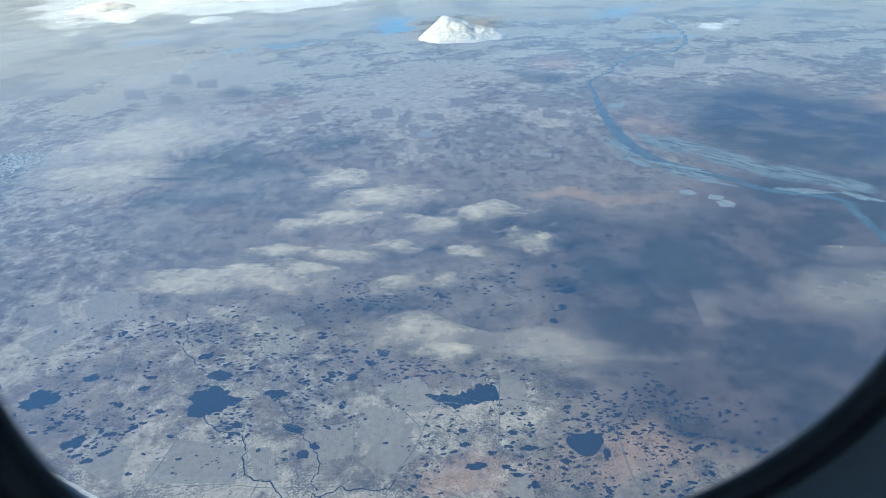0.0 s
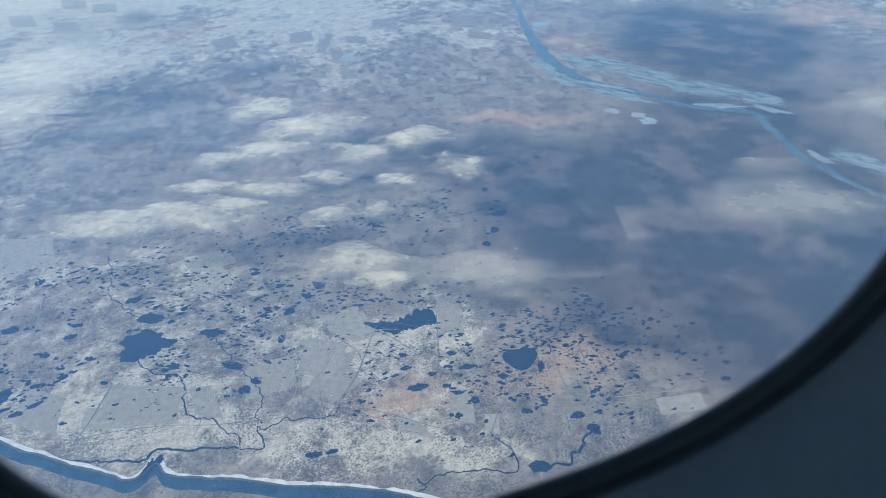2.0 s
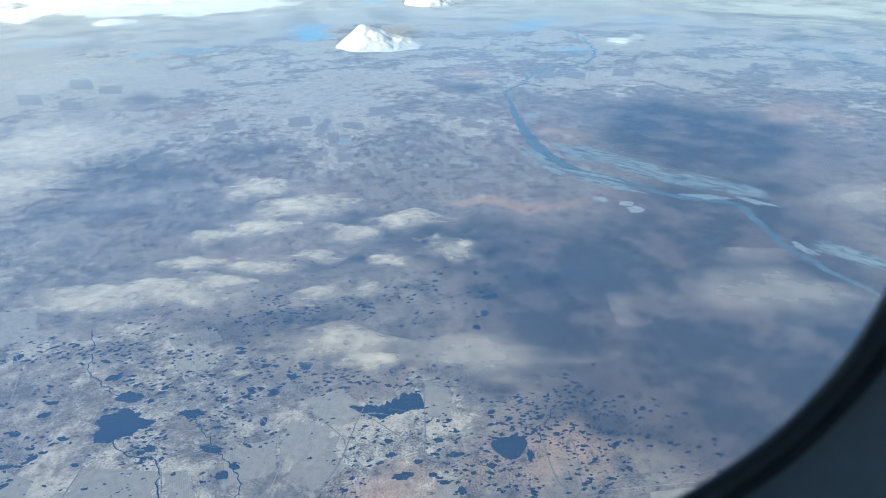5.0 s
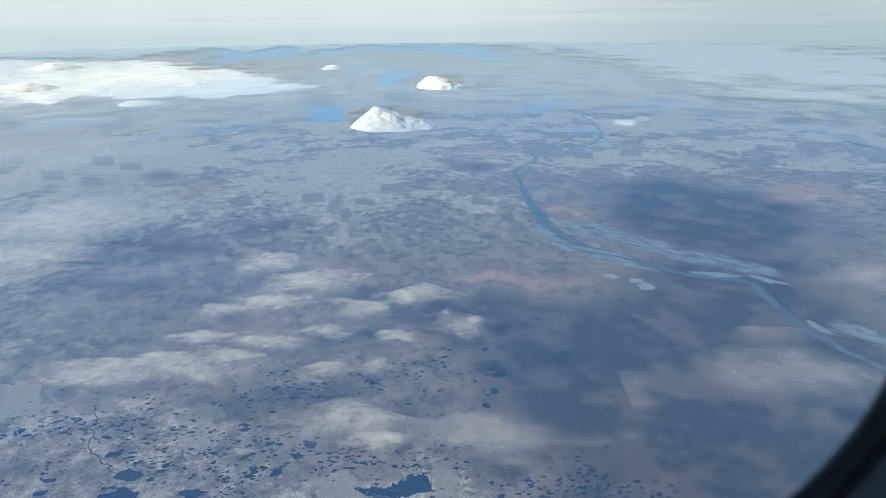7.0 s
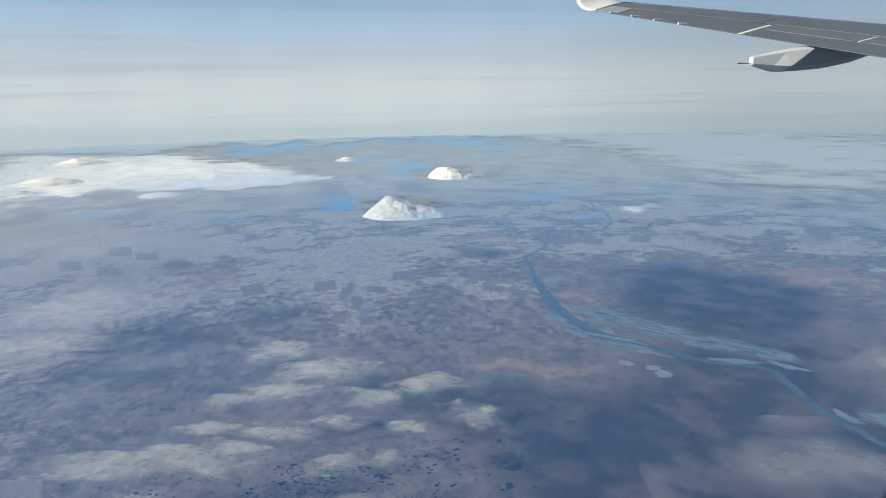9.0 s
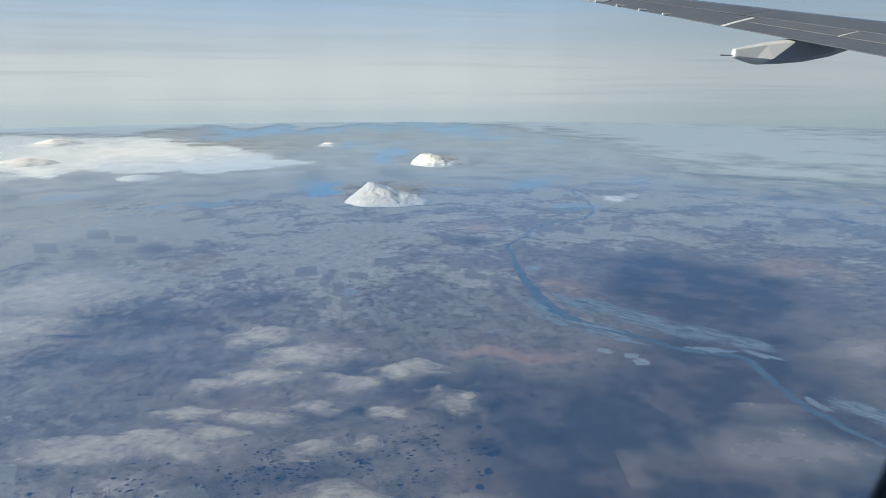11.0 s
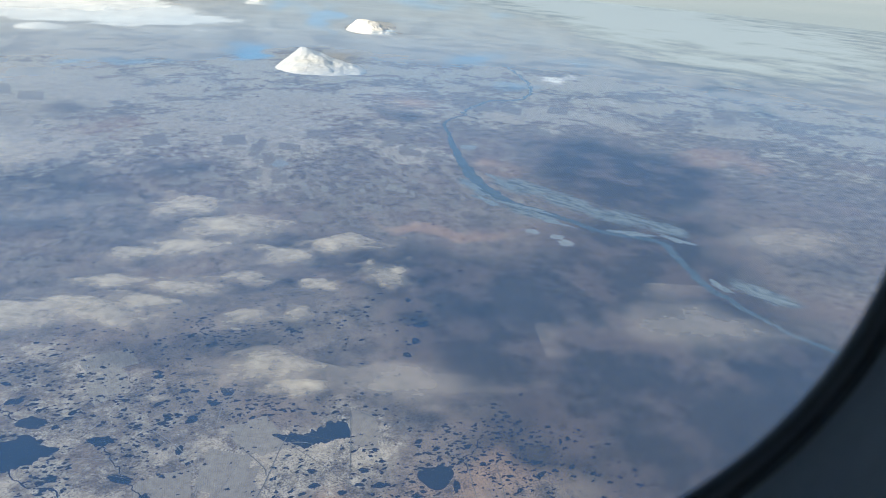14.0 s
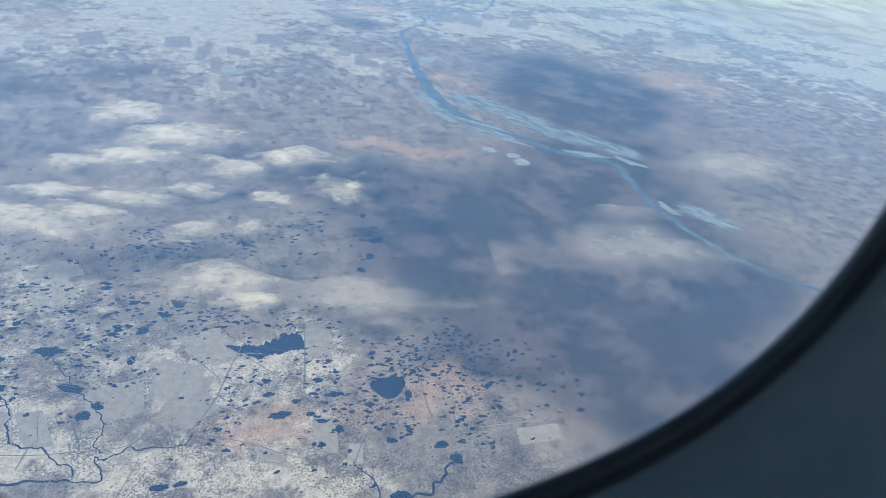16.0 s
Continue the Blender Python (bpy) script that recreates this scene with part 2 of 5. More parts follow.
M_ICE = ice_material()
M_WHITE_ICE = speckled("white_ice", (0.2, 0.22, 0.23), (0.3, 0.32, 0.32), 0.6)
M_SAND = speckled("black_sand", (0.045, 0.043, 0.045), (0.09, 0.085, 0.085), 0.8)
M_SURF = speckled("beach", (0.4, 0.4, 0.41), (0.6, 0.6, 0.6), 0.6)
M_HOUSE = speckled("painted_walls", (0.65, 0.64, 0.6), (0.8, 0.8, 0.78), 4.0)


def snow_material():
    m = Mat("snow_slope")
    rock = m.span(m.noise(0.2, 7, 0.7), 0.6, 0.7, 0, 0.14)
    up = m.node("ShaderNodeNewGeometry").outputs["Normal"]
    zz = m.node("ShaderNodeSeparateXYZ", Vector=up).outputs[2]
    steep = m.math("MULTIPLY", rock, m.span(zz, 0.995, 0.93))
    c = m.mix(m.noise(0.05, 5), (0.93, 0.87, 0.77), (0.98, 0.93, 0.84))
    m.bump(m.noise(0.3, 7, 0.65), 0.3, 0.8)
    return m.finish(m.mix(steep, c, (0.22, 0.22, 0.24)), 0.8, 0, 0.2)


M_SNOW = snow_material()


def field_material(name, a, b):
    m = Mat(name)
    tex = m.nt.nodes.new("ShaderNodeTexCoord").outputs["Object"]
    strip = m.node("ShaderNodeTexWave", Scale=0.9, Distortion=1.5, Detail=2.0)
    m.set(strip.inputs["Vector"], tex)
    f = m.math("ADD", m.math("MULTIPLY", strip.outputs["Fac"], 0.16), m.math("MULTIPLY", m.noise(0.7, 6, 0.65), 0.84))
    rnd = m.nt.nodes.new("ShaderNodeObjectInfo").outputs["Random"]
    c = m.mix(m.span(f, 0.3, 0.7), a, b)
    c = m.mix(m.span(rnd, 0, 1, 0, 0.35), c, (0.2, 0.17, 0.15))
    return m.finish(c, 0.95, 0, 0.1)


M_FIELD = field_material("frosted_field", (0.2, 0.185, 0.165), (0.34, 0.32, 0.285))
M_FALLOW = field_material("fallow_field", (0.2, 0.185, 0.168), (0.29, 0.27, 0.245))
M_FAR_FIELD = field_material("far_field", (0.17, 0.155, 0.14), (0.29, 0.265, 0.235))


def vapour(name, white, density, scale, torn):
    """Thin cloud: scatters light over its cover, lets the rest through."""
    m = Mat(name)
    nt = m.nt
    nt.nodes.remove(m.bsdf)
    cover = m.attr("cover")
    st = m.node("ShaderNodeMapping")
    m.set(st.inputs["Vector"], m.pos)
    st.vector_type = "TEXTURE"
    st.inputs["Rotation"].default_value = (0, 0, -FACING)
    st.inputs["Scale"].default_value = (1.3, 1.0, 0.8)
    n = m.noise(scale, 9, 0.62, st.outputs[0])
    n2 = m.noise(scale * 3.0, 6, 0.6, st.outputs[0])
    f = m.math("ADD", cover, m.math("MULTIPLY", m.math("SUBTRACT", n, 0.5), torn))
    f = m.math("ADD", f, m.math("MULTIPLY", m.math("SUBTRACT", n2, 0.5), 0.8))
    alpha = m.math("MULTIPLY", m.span(f, 0.1, 1.6), density)
    alpha = m.math("MULTIPLY", alpha, m.span(cover, 0.0, 0.7))
    d = m.node("ShaderNodeBsdfDiffuse", Color=(*white, 1.0))
    tl = m.node("ShaderNodeBsdfTranslucent", Color=(*white, 1.0))
    both = nt.nodes.new("ShaderNodeMixShader")
    both.inputs[0].default_value = 0.35
    clear = nt.nodes.new("ShaderNodeBsdfTransparent")
    mixer = nt.nodes.new("ShaderNodeMixShader")
    nt.links.new(d.outputs[0], both.inputs[1])
    nt.links.new(tl.outputs[0], both.inputs[2])
    m.set(mixer.inputs[0], alpha)
    nt.links.new(clear.outputs[0], mixer.inputs[1])
    nt.links.new(both.outputs[0], mixer.inputs[2])
    nt.links.new(mixer.outputs[0], m.out.inputs[0])
    return m.m


M_CLOUD = vapour("cumulus", (1.0, 0.91, 0.73), 0.85, 0.17, 1.5)
M_WISP = vapour("wisp", (0.9, 0.86, 0.78), 0.4, 0.06, 2.2)
M_VEIL = vapour("veil", (0.86, 0.78, 0.66), 0.55, 0.06, 1.3)


def haze_material():
    """Blue air painted on one sheet: thin over the near land, thicker the farther out."""
    m = Mat("haze")
    nt = m.nt
    nt.nodes.remove(m.bsdf)
    flat = m.node("ShaderNodeVectorMath")
    flat.operation = "MULTIPLY"
    m.set(flat.inputs[0], m.pos)
    flat.inputs[1].default_value = (1, 1, 0)
    ln = m.node("ShaderNodeVectorMath")
    ln.operation = "LENGTH"
    m.set(ln.inputs[0], flat.outputs[0])
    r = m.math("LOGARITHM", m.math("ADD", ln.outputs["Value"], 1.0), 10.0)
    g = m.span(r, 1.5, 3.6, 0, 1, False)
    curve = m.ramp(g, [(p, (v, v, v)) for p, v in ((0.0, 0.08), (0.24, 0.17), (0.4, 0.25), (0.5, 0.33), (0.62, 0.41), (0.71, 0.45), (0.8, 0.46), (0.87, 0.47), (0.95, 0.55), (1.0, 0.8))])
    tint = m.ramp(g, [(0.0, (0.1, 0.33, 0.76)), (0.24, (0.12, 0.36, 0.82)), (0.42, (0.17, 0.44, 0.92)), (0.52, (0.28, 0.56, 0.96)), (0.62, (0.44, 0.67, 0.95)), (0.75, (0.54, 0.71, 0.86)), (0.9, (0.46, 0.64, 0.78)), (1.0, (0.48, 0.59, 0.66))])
    # haze painted whiter and thicker towards the west
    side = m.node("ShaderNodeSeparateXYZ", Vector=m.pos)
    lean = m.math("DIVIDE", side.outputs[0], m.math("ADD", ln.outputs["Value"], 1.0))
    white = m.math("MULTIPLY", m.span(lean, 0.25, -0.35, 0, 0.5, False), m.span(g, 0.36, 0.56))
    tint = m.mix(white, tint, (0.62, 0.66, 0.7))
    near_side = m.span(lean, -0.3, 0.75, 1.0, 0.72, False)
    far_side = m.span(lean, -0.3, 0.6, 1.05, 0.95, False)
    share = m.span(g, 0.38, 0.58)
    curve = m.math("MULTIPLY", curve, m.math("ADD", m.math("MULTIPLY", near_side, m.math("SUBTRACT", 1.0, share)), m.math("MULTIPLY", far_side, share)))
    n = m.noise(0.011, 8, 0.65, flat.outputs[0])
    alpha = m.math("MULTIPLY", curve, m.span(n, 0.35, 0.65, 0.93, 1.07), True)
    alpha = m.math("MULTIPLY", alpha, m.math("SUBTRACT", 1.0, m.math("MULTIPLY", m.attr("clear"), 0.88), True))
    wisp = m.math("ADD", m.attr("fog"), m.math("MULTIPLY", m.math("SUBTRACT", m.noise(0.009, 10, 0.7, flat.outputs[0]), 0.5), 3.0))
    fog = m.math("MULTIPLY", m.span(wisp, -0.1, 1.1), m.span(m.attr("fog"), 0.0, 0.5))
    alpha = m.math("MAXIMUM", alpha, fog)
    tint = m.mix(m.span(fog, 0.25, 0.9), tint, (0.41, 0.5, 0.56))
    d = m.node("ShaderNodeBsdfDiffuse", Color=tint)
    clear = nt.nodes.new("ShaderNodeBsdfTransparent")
    mixer = nt.nodes.new("ShaderNodeMixShader")
    m.set(mixer.inputs[0], alpha)
    nt.links.new(clear.outputs[0], mixer.inputs[1])
    nt.links.new(d.outputs[0], mixer.inputs[2])
    nt.links.new(mixer.outputs[0], m.out.inputs[0])
    return m.m


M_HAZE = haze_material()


def bank_material():
    """Far cloud bank on the horizon, a plain glowing backdrop with painted light that fades into the sky."""
    m = Mat("far_cloud_bank")
    nt = m.nt
    nt.nodes.remove(m.bsdf)
    axes = m.node("ShaderNodeSeparateXYZ", Vector=m.pos)
    away = m.math("SQRT", m.math("ADD", m.math("POWER", m.math("ABSOLUTE", axes.outputs[0]), 2.0), m.math("POWER", axes.outputs[1], 2.0)))
    z = m.math("MULTIPLY", m.math("DIVIDE", axes.outputs[2], away), 3000.0)
    st = m.node("ShaderNodeMapping")
    m.set(st.inputs["Vector"], m.pos)
    st.inputs["Scale"].default_value = (0.12, 0.12, 7.0)
    n = m.noise(0.0022, 3, 0.5, st.outputs[0])
    wob = m.math("ADD", z, m.math("MULTIPLY", m.math("SUBTRACT", n, 0.5), 150.0))
    thin = m.node("ShaderNodeMapping")
    m.set(thin.inputs["Vector"], m.pos)
    thin.inputs["Scale"].default_value = (0.35, 0.35, 22.0)
    streak = m.span(m.noise(0.0022, 4, 0.55, thin.outputs[0]), 0.5, 0.72, 0, 0.5)
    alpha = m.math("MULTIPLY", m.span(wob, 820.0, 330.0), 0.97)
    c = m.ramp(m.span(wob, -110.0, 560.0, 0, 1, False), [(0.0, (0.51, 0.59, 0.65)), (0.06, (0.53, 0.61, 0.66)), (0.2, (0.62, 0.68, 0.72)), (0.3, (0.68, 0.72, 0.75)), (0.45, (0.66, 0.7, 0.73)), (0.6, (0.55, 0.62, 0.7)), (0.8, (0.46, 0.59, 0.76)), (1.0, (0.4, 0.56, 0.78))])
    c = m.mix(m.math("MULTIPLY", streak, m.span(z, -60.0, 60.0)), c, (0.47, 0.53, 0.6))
    # east end painted dimmer, as less sunlight scatters forward there
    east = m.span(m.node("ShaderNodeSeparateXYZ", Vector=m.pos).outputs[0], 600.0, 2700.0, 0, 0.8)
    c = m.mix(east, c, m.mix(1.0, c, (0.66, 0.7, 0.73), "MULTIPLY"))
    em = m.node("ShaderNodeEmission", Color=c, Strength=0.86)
    clear = nt.nodes.new("ShaderNodeBsdfTransparent")
    mixer = nt.nodes.new("ShaderNodeMixShader")
    m.set(mixer.inputs[0], alpha)
    nt.links.new(clear.outputs[0], mixer.inputs[1])
    nt.links.new(em.outputs[0], mixer.inputs[2])
    nt.links.new(mixer.outputs[0], m.out.inputs[0])
    return m.m


M_BANK = bank_material()

M_WING = speckled("wing_grey_paint", (0.11, 0.117, 0.128), (0.135, 0.142, 0.152), 1.3, 0.38, 0.0, 0.5, 0.04, 0.002)
M_PANEL = speckled("wing_panel_paint", (0.125, 0.13, 0.137), (0.15, 0.155, 0.16), 0.9, 0.42, 0.0, 0.5, 0.04, 0.002)
# the blue in the slat's colour stands for reflected sky
M_SLAT = speckled("slat_metal", (0.13, 0.16, 0.24), (0.17, 0.2, 0.29), 1.1, 0.35, 0.3, 0.5)
M_GAP = speckled("dark_gap", (0.03, 0.032, 0.036), (0.05, 0.05, 0.055), 3.0, 0.8)
M_FAIR = speckled("fairing_paint", (0.24, 0.27, 0.3), (0.29, 0.32, 0.345), 1.6, 0.4, 0, 0.5, 0.03, 0.002)
M_WHITE = speckled("white_paint", (0.62, 0.6, 0.56), (0.7, 0.68, 0.63), 2.0, 0.4, 0, 0.5)
M_RUBBER = speckled("black_rubber", (0.075, 0.1, 0.13), (0.1, 0.13, 0.165), 90.0, 0.6, 0, 0.4, 0.2, 0.0004)
M_RIM = speckled("grey_seal_band", (0.13, 0.16, 0.2), (0.17, 0.2, 0.24), 70.0, 0.55, 0, 0.4, 0.15, 0.0004)
M_TRIM = speckled("cabin_plastic", (0.37, 0.465, 0.59), (0.42, 0.515, 0.64), 25.0, 0.55, 0, 0.4, 0.1, 0.0005)
M_CARPET = speckled("cabin_carpet", (0.05, 0.06, 0.09), (0.09, 0.1, 0.13), 40.0, 0.95)


def pane_material():
    m = Mat("acrylic_pane")
    nt = m.nt
    nt.nodes.remove(m.bsdf)
    smear = m.span(m.noise(9.0, 5, 0.6), 0.35, 0.75, 0.05, 0.1)
    d = m.node("ShaderNodeBsdfTranslucent", Color=(0.9, 0.92, 0.95, 1.0))
    g = m.node("ShaderNodeBsdfGlossy", Color=(1, 1, 1, 1), Roughness=0.02)
    clear = nt.nodes.new("ShaderNodeBsdfTransparent")
    a, b = nt.nodes.new("ShaderNodeMixShader"), nt.nodes.new("ShaderNodeMixShader")
    m.set(a.inputs[0], smear)
    nt.links.new(clear.outputs[0], a.inputs[1])
    nt.links.new(d.outputs[0], a.inputs[2])
    b.inputs[0].default_value = 0.02
    nt.links.new(a.outputs[0], b.inputs[1])
    nt.links.new(g.outputs[0], b.inputs[2])
    nt.links.new(b.outputs[0], m.out.inputs[0])
    return m.m


M_PANE = pane_material()

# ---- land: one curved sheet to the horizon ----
# Dark patches: cloud shadow laid into the land's colour
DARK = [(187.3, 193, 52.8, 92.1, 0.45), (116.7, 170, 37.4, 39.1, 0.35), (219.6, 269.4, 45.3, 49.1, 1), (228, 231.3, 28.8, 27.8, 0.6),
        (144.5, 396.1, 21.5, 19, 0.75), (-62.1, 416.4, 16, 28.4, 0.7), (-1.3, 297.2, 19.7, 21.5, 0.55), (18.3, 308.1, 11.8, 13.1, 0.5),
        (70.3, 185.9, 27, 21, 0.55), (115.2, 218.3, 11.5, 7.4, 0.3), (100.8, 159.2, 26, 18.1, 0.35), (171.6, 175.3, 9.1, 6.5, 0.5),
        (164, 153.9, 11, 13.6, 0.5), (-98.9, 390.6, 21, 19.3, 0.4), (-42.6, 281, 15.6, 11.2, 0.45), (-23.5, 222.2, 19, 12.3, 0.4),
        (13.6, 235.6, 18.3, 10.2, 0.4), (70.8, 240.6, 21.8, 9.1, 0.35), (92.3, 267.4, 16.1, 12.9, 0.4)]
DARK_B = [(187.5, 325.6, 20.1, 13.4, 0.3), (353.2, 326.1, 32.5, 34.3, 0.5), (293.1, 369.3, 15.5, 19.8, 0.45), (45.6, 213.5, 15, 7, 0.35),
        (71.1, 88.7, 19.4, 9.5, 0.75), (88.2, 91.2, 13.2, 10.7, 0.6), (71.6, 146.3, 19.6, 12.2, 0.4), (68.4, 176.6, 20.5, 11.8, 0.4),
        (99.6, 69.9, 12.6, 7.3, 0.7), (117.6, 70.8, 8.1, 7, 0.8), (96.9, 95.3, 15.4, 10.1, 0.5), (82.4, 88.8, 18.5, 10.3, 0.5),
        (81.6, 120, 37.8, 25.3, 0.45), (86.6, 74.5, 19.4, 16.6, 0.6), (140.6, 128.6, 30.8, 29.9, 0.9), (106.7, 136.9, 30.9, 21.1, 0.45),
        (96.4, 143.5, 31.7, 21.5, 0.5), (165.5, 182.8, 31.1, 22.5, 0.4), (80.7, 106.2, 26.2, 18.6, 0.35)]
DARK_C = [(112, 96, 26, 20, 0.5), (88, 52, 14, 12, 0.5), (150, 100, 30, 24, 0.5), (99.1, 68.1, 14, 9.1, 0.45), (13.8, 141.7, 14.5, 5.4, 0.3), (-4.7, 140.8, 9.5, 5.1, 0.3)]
RUST = [(95.1, 211.8, 24.3, 5, 1), (153.9, 303.2, 9.3, 7.9, 0.7), (159.1, 281, 14.6, 14.1, 0.5), (-29.2, 375.9, 31.3, 31.6, 0.55),
        (277.9, 253.5, 31.7, 18.9, 0.8), (281.6, 276.3, 18.5, 7.9, 0.6), (90.1, 403.7, 46.7, 50.5, 0.4), (143.3, 170, 21.2, 18.9, 0.22),
        (172.8, 435.9, 25.8, 16.9, 0.6), (24.4, 389.4, 22, 20.4, 0.4), (45.3, 296.2, 6.9, 7.2, 0.5), (232.4, 212.7, 24.6, 16.9, 0.4),
        (209.3, 317.2, 13.2, 10.8, 0.4), (141.1, 159.6, 17.5, 13.2, 0.3), (163.3, 171.3, 12.6, 7.7, 0.4), (49.2, 82.8, 13.6, 10.1, 0.35),
        (28.1, 82.8, 14.3, 7.6, 0.35), (4, 95.8, 4.9, 4.9, 0.45), (13.7, 79.3, 5.7, 2.2, 0.45)]
RUST_B = [(65.2, 83.7, 17, 9.3, 0.4), (13, 83.3, 12.7, 5.2, 0.35), (-75.2, 358.4, 22.7, 16.4, 0.35), (46.7, 395.9, 18.8, 15.3, 0.35)]
PALE = [(24.4, 389.4, 44.1, 53.2, 0.45), (80.9, 416.4, 56, 63.9, 0.4), (-26.6, 480.7, 40.1, 33.9, 0.4), (77.1, 549, 31.3, 26.2, 0.5),
        (-104.7, 466, 46.4, 58.8, 1.2), (-180, 569.7, 41.2, 51.7, 0.7), (-104.8, 326.7, 34.9, 49.7, 0.9), (-55, 335.4, 42.9, 42.1, 0.35),
        (49.3, 322.1, 21.8, 31.7, 0.7), (120.5, 312.3, 18.8, 15.5, 0.85), (243.7, 385.2, 35.5, 23.1, 0.9), (224.9, 341.5, 10.6, 12.4, 0.6),
        (321.5, 491.7, 19.9, 15.7, 0.8), (38.8, 270.4, 10.5, 13.6, 0.6), (209.7, 664.4, 70.6, 55.9, 0.5), (331.5, 405.8, 25.5, 14.5, 0.6),
        (-150.3, 444.6, 23.7, 24.6, 0.5), (71.6, 370.7, 21.4, 13.9, 0.4), (-2.5, 441.5, 20.6, 10.9, 0.4)]
PALE_B = [(82, 326.8, 19.2, 11.3, 0.25), (-35.3, 119.7, 31.6, 21.7, 0.43), (9.2, 102.7, 17.1, 10.7, 0.32), (-16.6, 84.3, 37, 6.6, 0.58),
        (18.5, 67.7, 21.4, 4.8, 0.5), (32.6, 105.3, 6.9, 9.9, 0.36), (-43.9, 100.4, 21.8, 7.7, 0.5), (-79.7, 164.2, 27.1, 15.4, 0.58),
        (-88, 146.2, 15.8, 10.3, 0.58), (-26.5, 141.7, 23, 7.4, 0.36), (27.7, 78.2, 7, 5.8, 0.32), (-116.3, 266.5, 33.2, 47, 0.36),
        (-94.2, 207.6, 31.4, 22, 0.36), (14.9, 95.2, 18.2, 10.7, 0.43), (35.3, 103.9, 8.7, 7.1, 0.36)]
SNOW = [(-12, 6.09, 8.2, 0.72, 1), (-2.4, 6.88, 5.3, 0.44, 0.9), (-6.4, 5.45, 5.5, 1.04, 1.1), (-12.6, 4.69, 5.4, 0.89, 1.2),
        (-17.3, 5.15, 3.8, 1.19, 1.1), (-0.9, 6.32, 4.4, 0.68, 0.9), (2.9, 6.9, 2.5, 0.35, 0.8), (-16.4, 6.44, 2.3, 0.61, 1),
        (-8.8, 7.64, 2.6, 0.42, 0.55), (-13.1, 8.27, 2.5, 0.31, 0.45), (-18.4, 7.42, 1.8, 0.42, 0.5), (19.3, 8.13, 3.6, 0.46, 0.35),
        (11.5, 7.12, 2.1, 0.31, 0.4), (33.4, 9.64, 1.9, 0.3, 0.6), (38.4, 10.73, 1.8, 0.29, 0.5), (32.6, 12.15, 3.3, 0.45, 0.45),
        (28.5, 7.86, 1.5, 0.25, 0.4), (7.4, 7.34, 2, 0.25, 0.4)]
BAY = [(0.7, 3.95, 5.4, 0.68, 1), (8.6, 3.35, 5.6, 0.7, 1), (13.7, 2.81, 2.5, 0.45, 0.8), (17.8, 3.79, 3.6, 0.6, 0.8), (12.6, 6.22, 1.1, 1.53, 0.9),
        (6.3, 9.08, 2, 0.81, 1), (21.9, 4.59, 4.5, 0.71, 0.6), (9, 5.37, 3.1, 0.4, 0.7), (29.4, 6.35, 5.7, 0.7, 0.35), (24.5, 8.91, 3, 1.22, 0.35),
        (30.1, 10.59, 2.9, 0.9, 0.5), (27.9, 4.62, 2, 0.5, 0.5), (-15.5, 8.61, 4.8, 0.35, 0.6), (-6.9, 10.18, 4.6, 0.38, 0.6),
        (-2.2, 9.84, 2.9, 0.29, 0.5), (27, 8.38, 3, 0.61, 0.5), (34.3, 7.99, 4.1, 0.49, 0.5), (40.2, 8.26, 3.4, 0.38, 0.4)]
SILT = [(149.7, 244.4, 17.73, 10.23, -58), (162.1, 222.4, 16.58, 9.14, -71), (174.1, 201.6, 17.04, 8.42, -41), (187.1, 185.7, 10.87, 6.66, -53),
        (182.5, 129.2, 13.24, 5.81, -64), (128.2, 243.8, 17.97, 5.63, -79), (137.4, 214.3, 14.92, 5.29, -50)]
FARM = [(0, 95, 60, 30, 0.12), (30, 300, 160, 90, 0.5), (-60, 160, 60, 40, 0.4), (-110, 330, 120, 130, 0.5), (150, 330, 90, 90, 0.4)]


def polar_sheet(name, material, radii, angles, lift):
    """A sheet over the curved earth in rings round the camera's foot."""
    R_, A_ = np.meshgrid(radii, angles, indexing="ij")
    x, y = R_ * np.sin(A_), R_ * np.cos(A_)
    z = sag(x, y) + np.interp(R_, [450, 800], lift)
    n, k = R_.shape
    idx = np.arange(n * k).reshape(n, k)
    nxt = np.roll(idx, -1, axis=1)
    full = angles[-1] - angles[0] > 5.5
    if not full:
        idx, nxt = idx[:, :-1], nxt[:, :-1]
    quads = np.stack([idx[:-1], idx[1:], nxt[1:], nxt[:-1]], -1).reshape(-1, 4)
    co = np.stack([x, y, z], -1).reshape(-1, 3)
    me = bpy.data.meshes.new(name)
    me.from_pydata(co.tolist() + [(0.0, 0.0, lift[0])], [], quads[:, ::-1].tolist() + ([(n * k, int(idx[0, j]), int(nxt[0, j])) for j in range(k)] if full and radii[0] < 40 else []))
    me.materials.append(material)
    me.shade_smooth()
    return new(name, me), x.ravel(), y.ravel()


def put_attr(ob, name, values):
    a = ob.data.attributes.new(name, "FLOAT", "POINT")
    v = np.zeros(len(ob.data.vertices), np.float32)
    v[:len(values)] = values
    a.data.foreach_set("value", v)


az = np.radians(np.concatenate([np.arange(-48, 76, 0.4), np.arange(76, 312, 4.0)]))
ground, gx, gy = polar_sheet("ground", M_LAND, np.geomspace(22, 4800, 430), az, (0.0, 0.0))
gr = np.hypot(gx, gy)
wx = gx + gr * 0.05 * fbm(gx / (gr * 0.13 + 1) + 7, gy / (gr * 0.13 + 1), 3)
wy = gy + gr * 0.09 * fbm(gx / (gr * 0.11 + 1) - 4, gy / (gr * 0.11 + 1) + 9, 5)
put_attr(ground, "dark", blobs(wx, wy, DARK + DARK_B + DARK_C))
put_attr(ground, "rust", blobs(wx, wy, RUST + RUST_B))
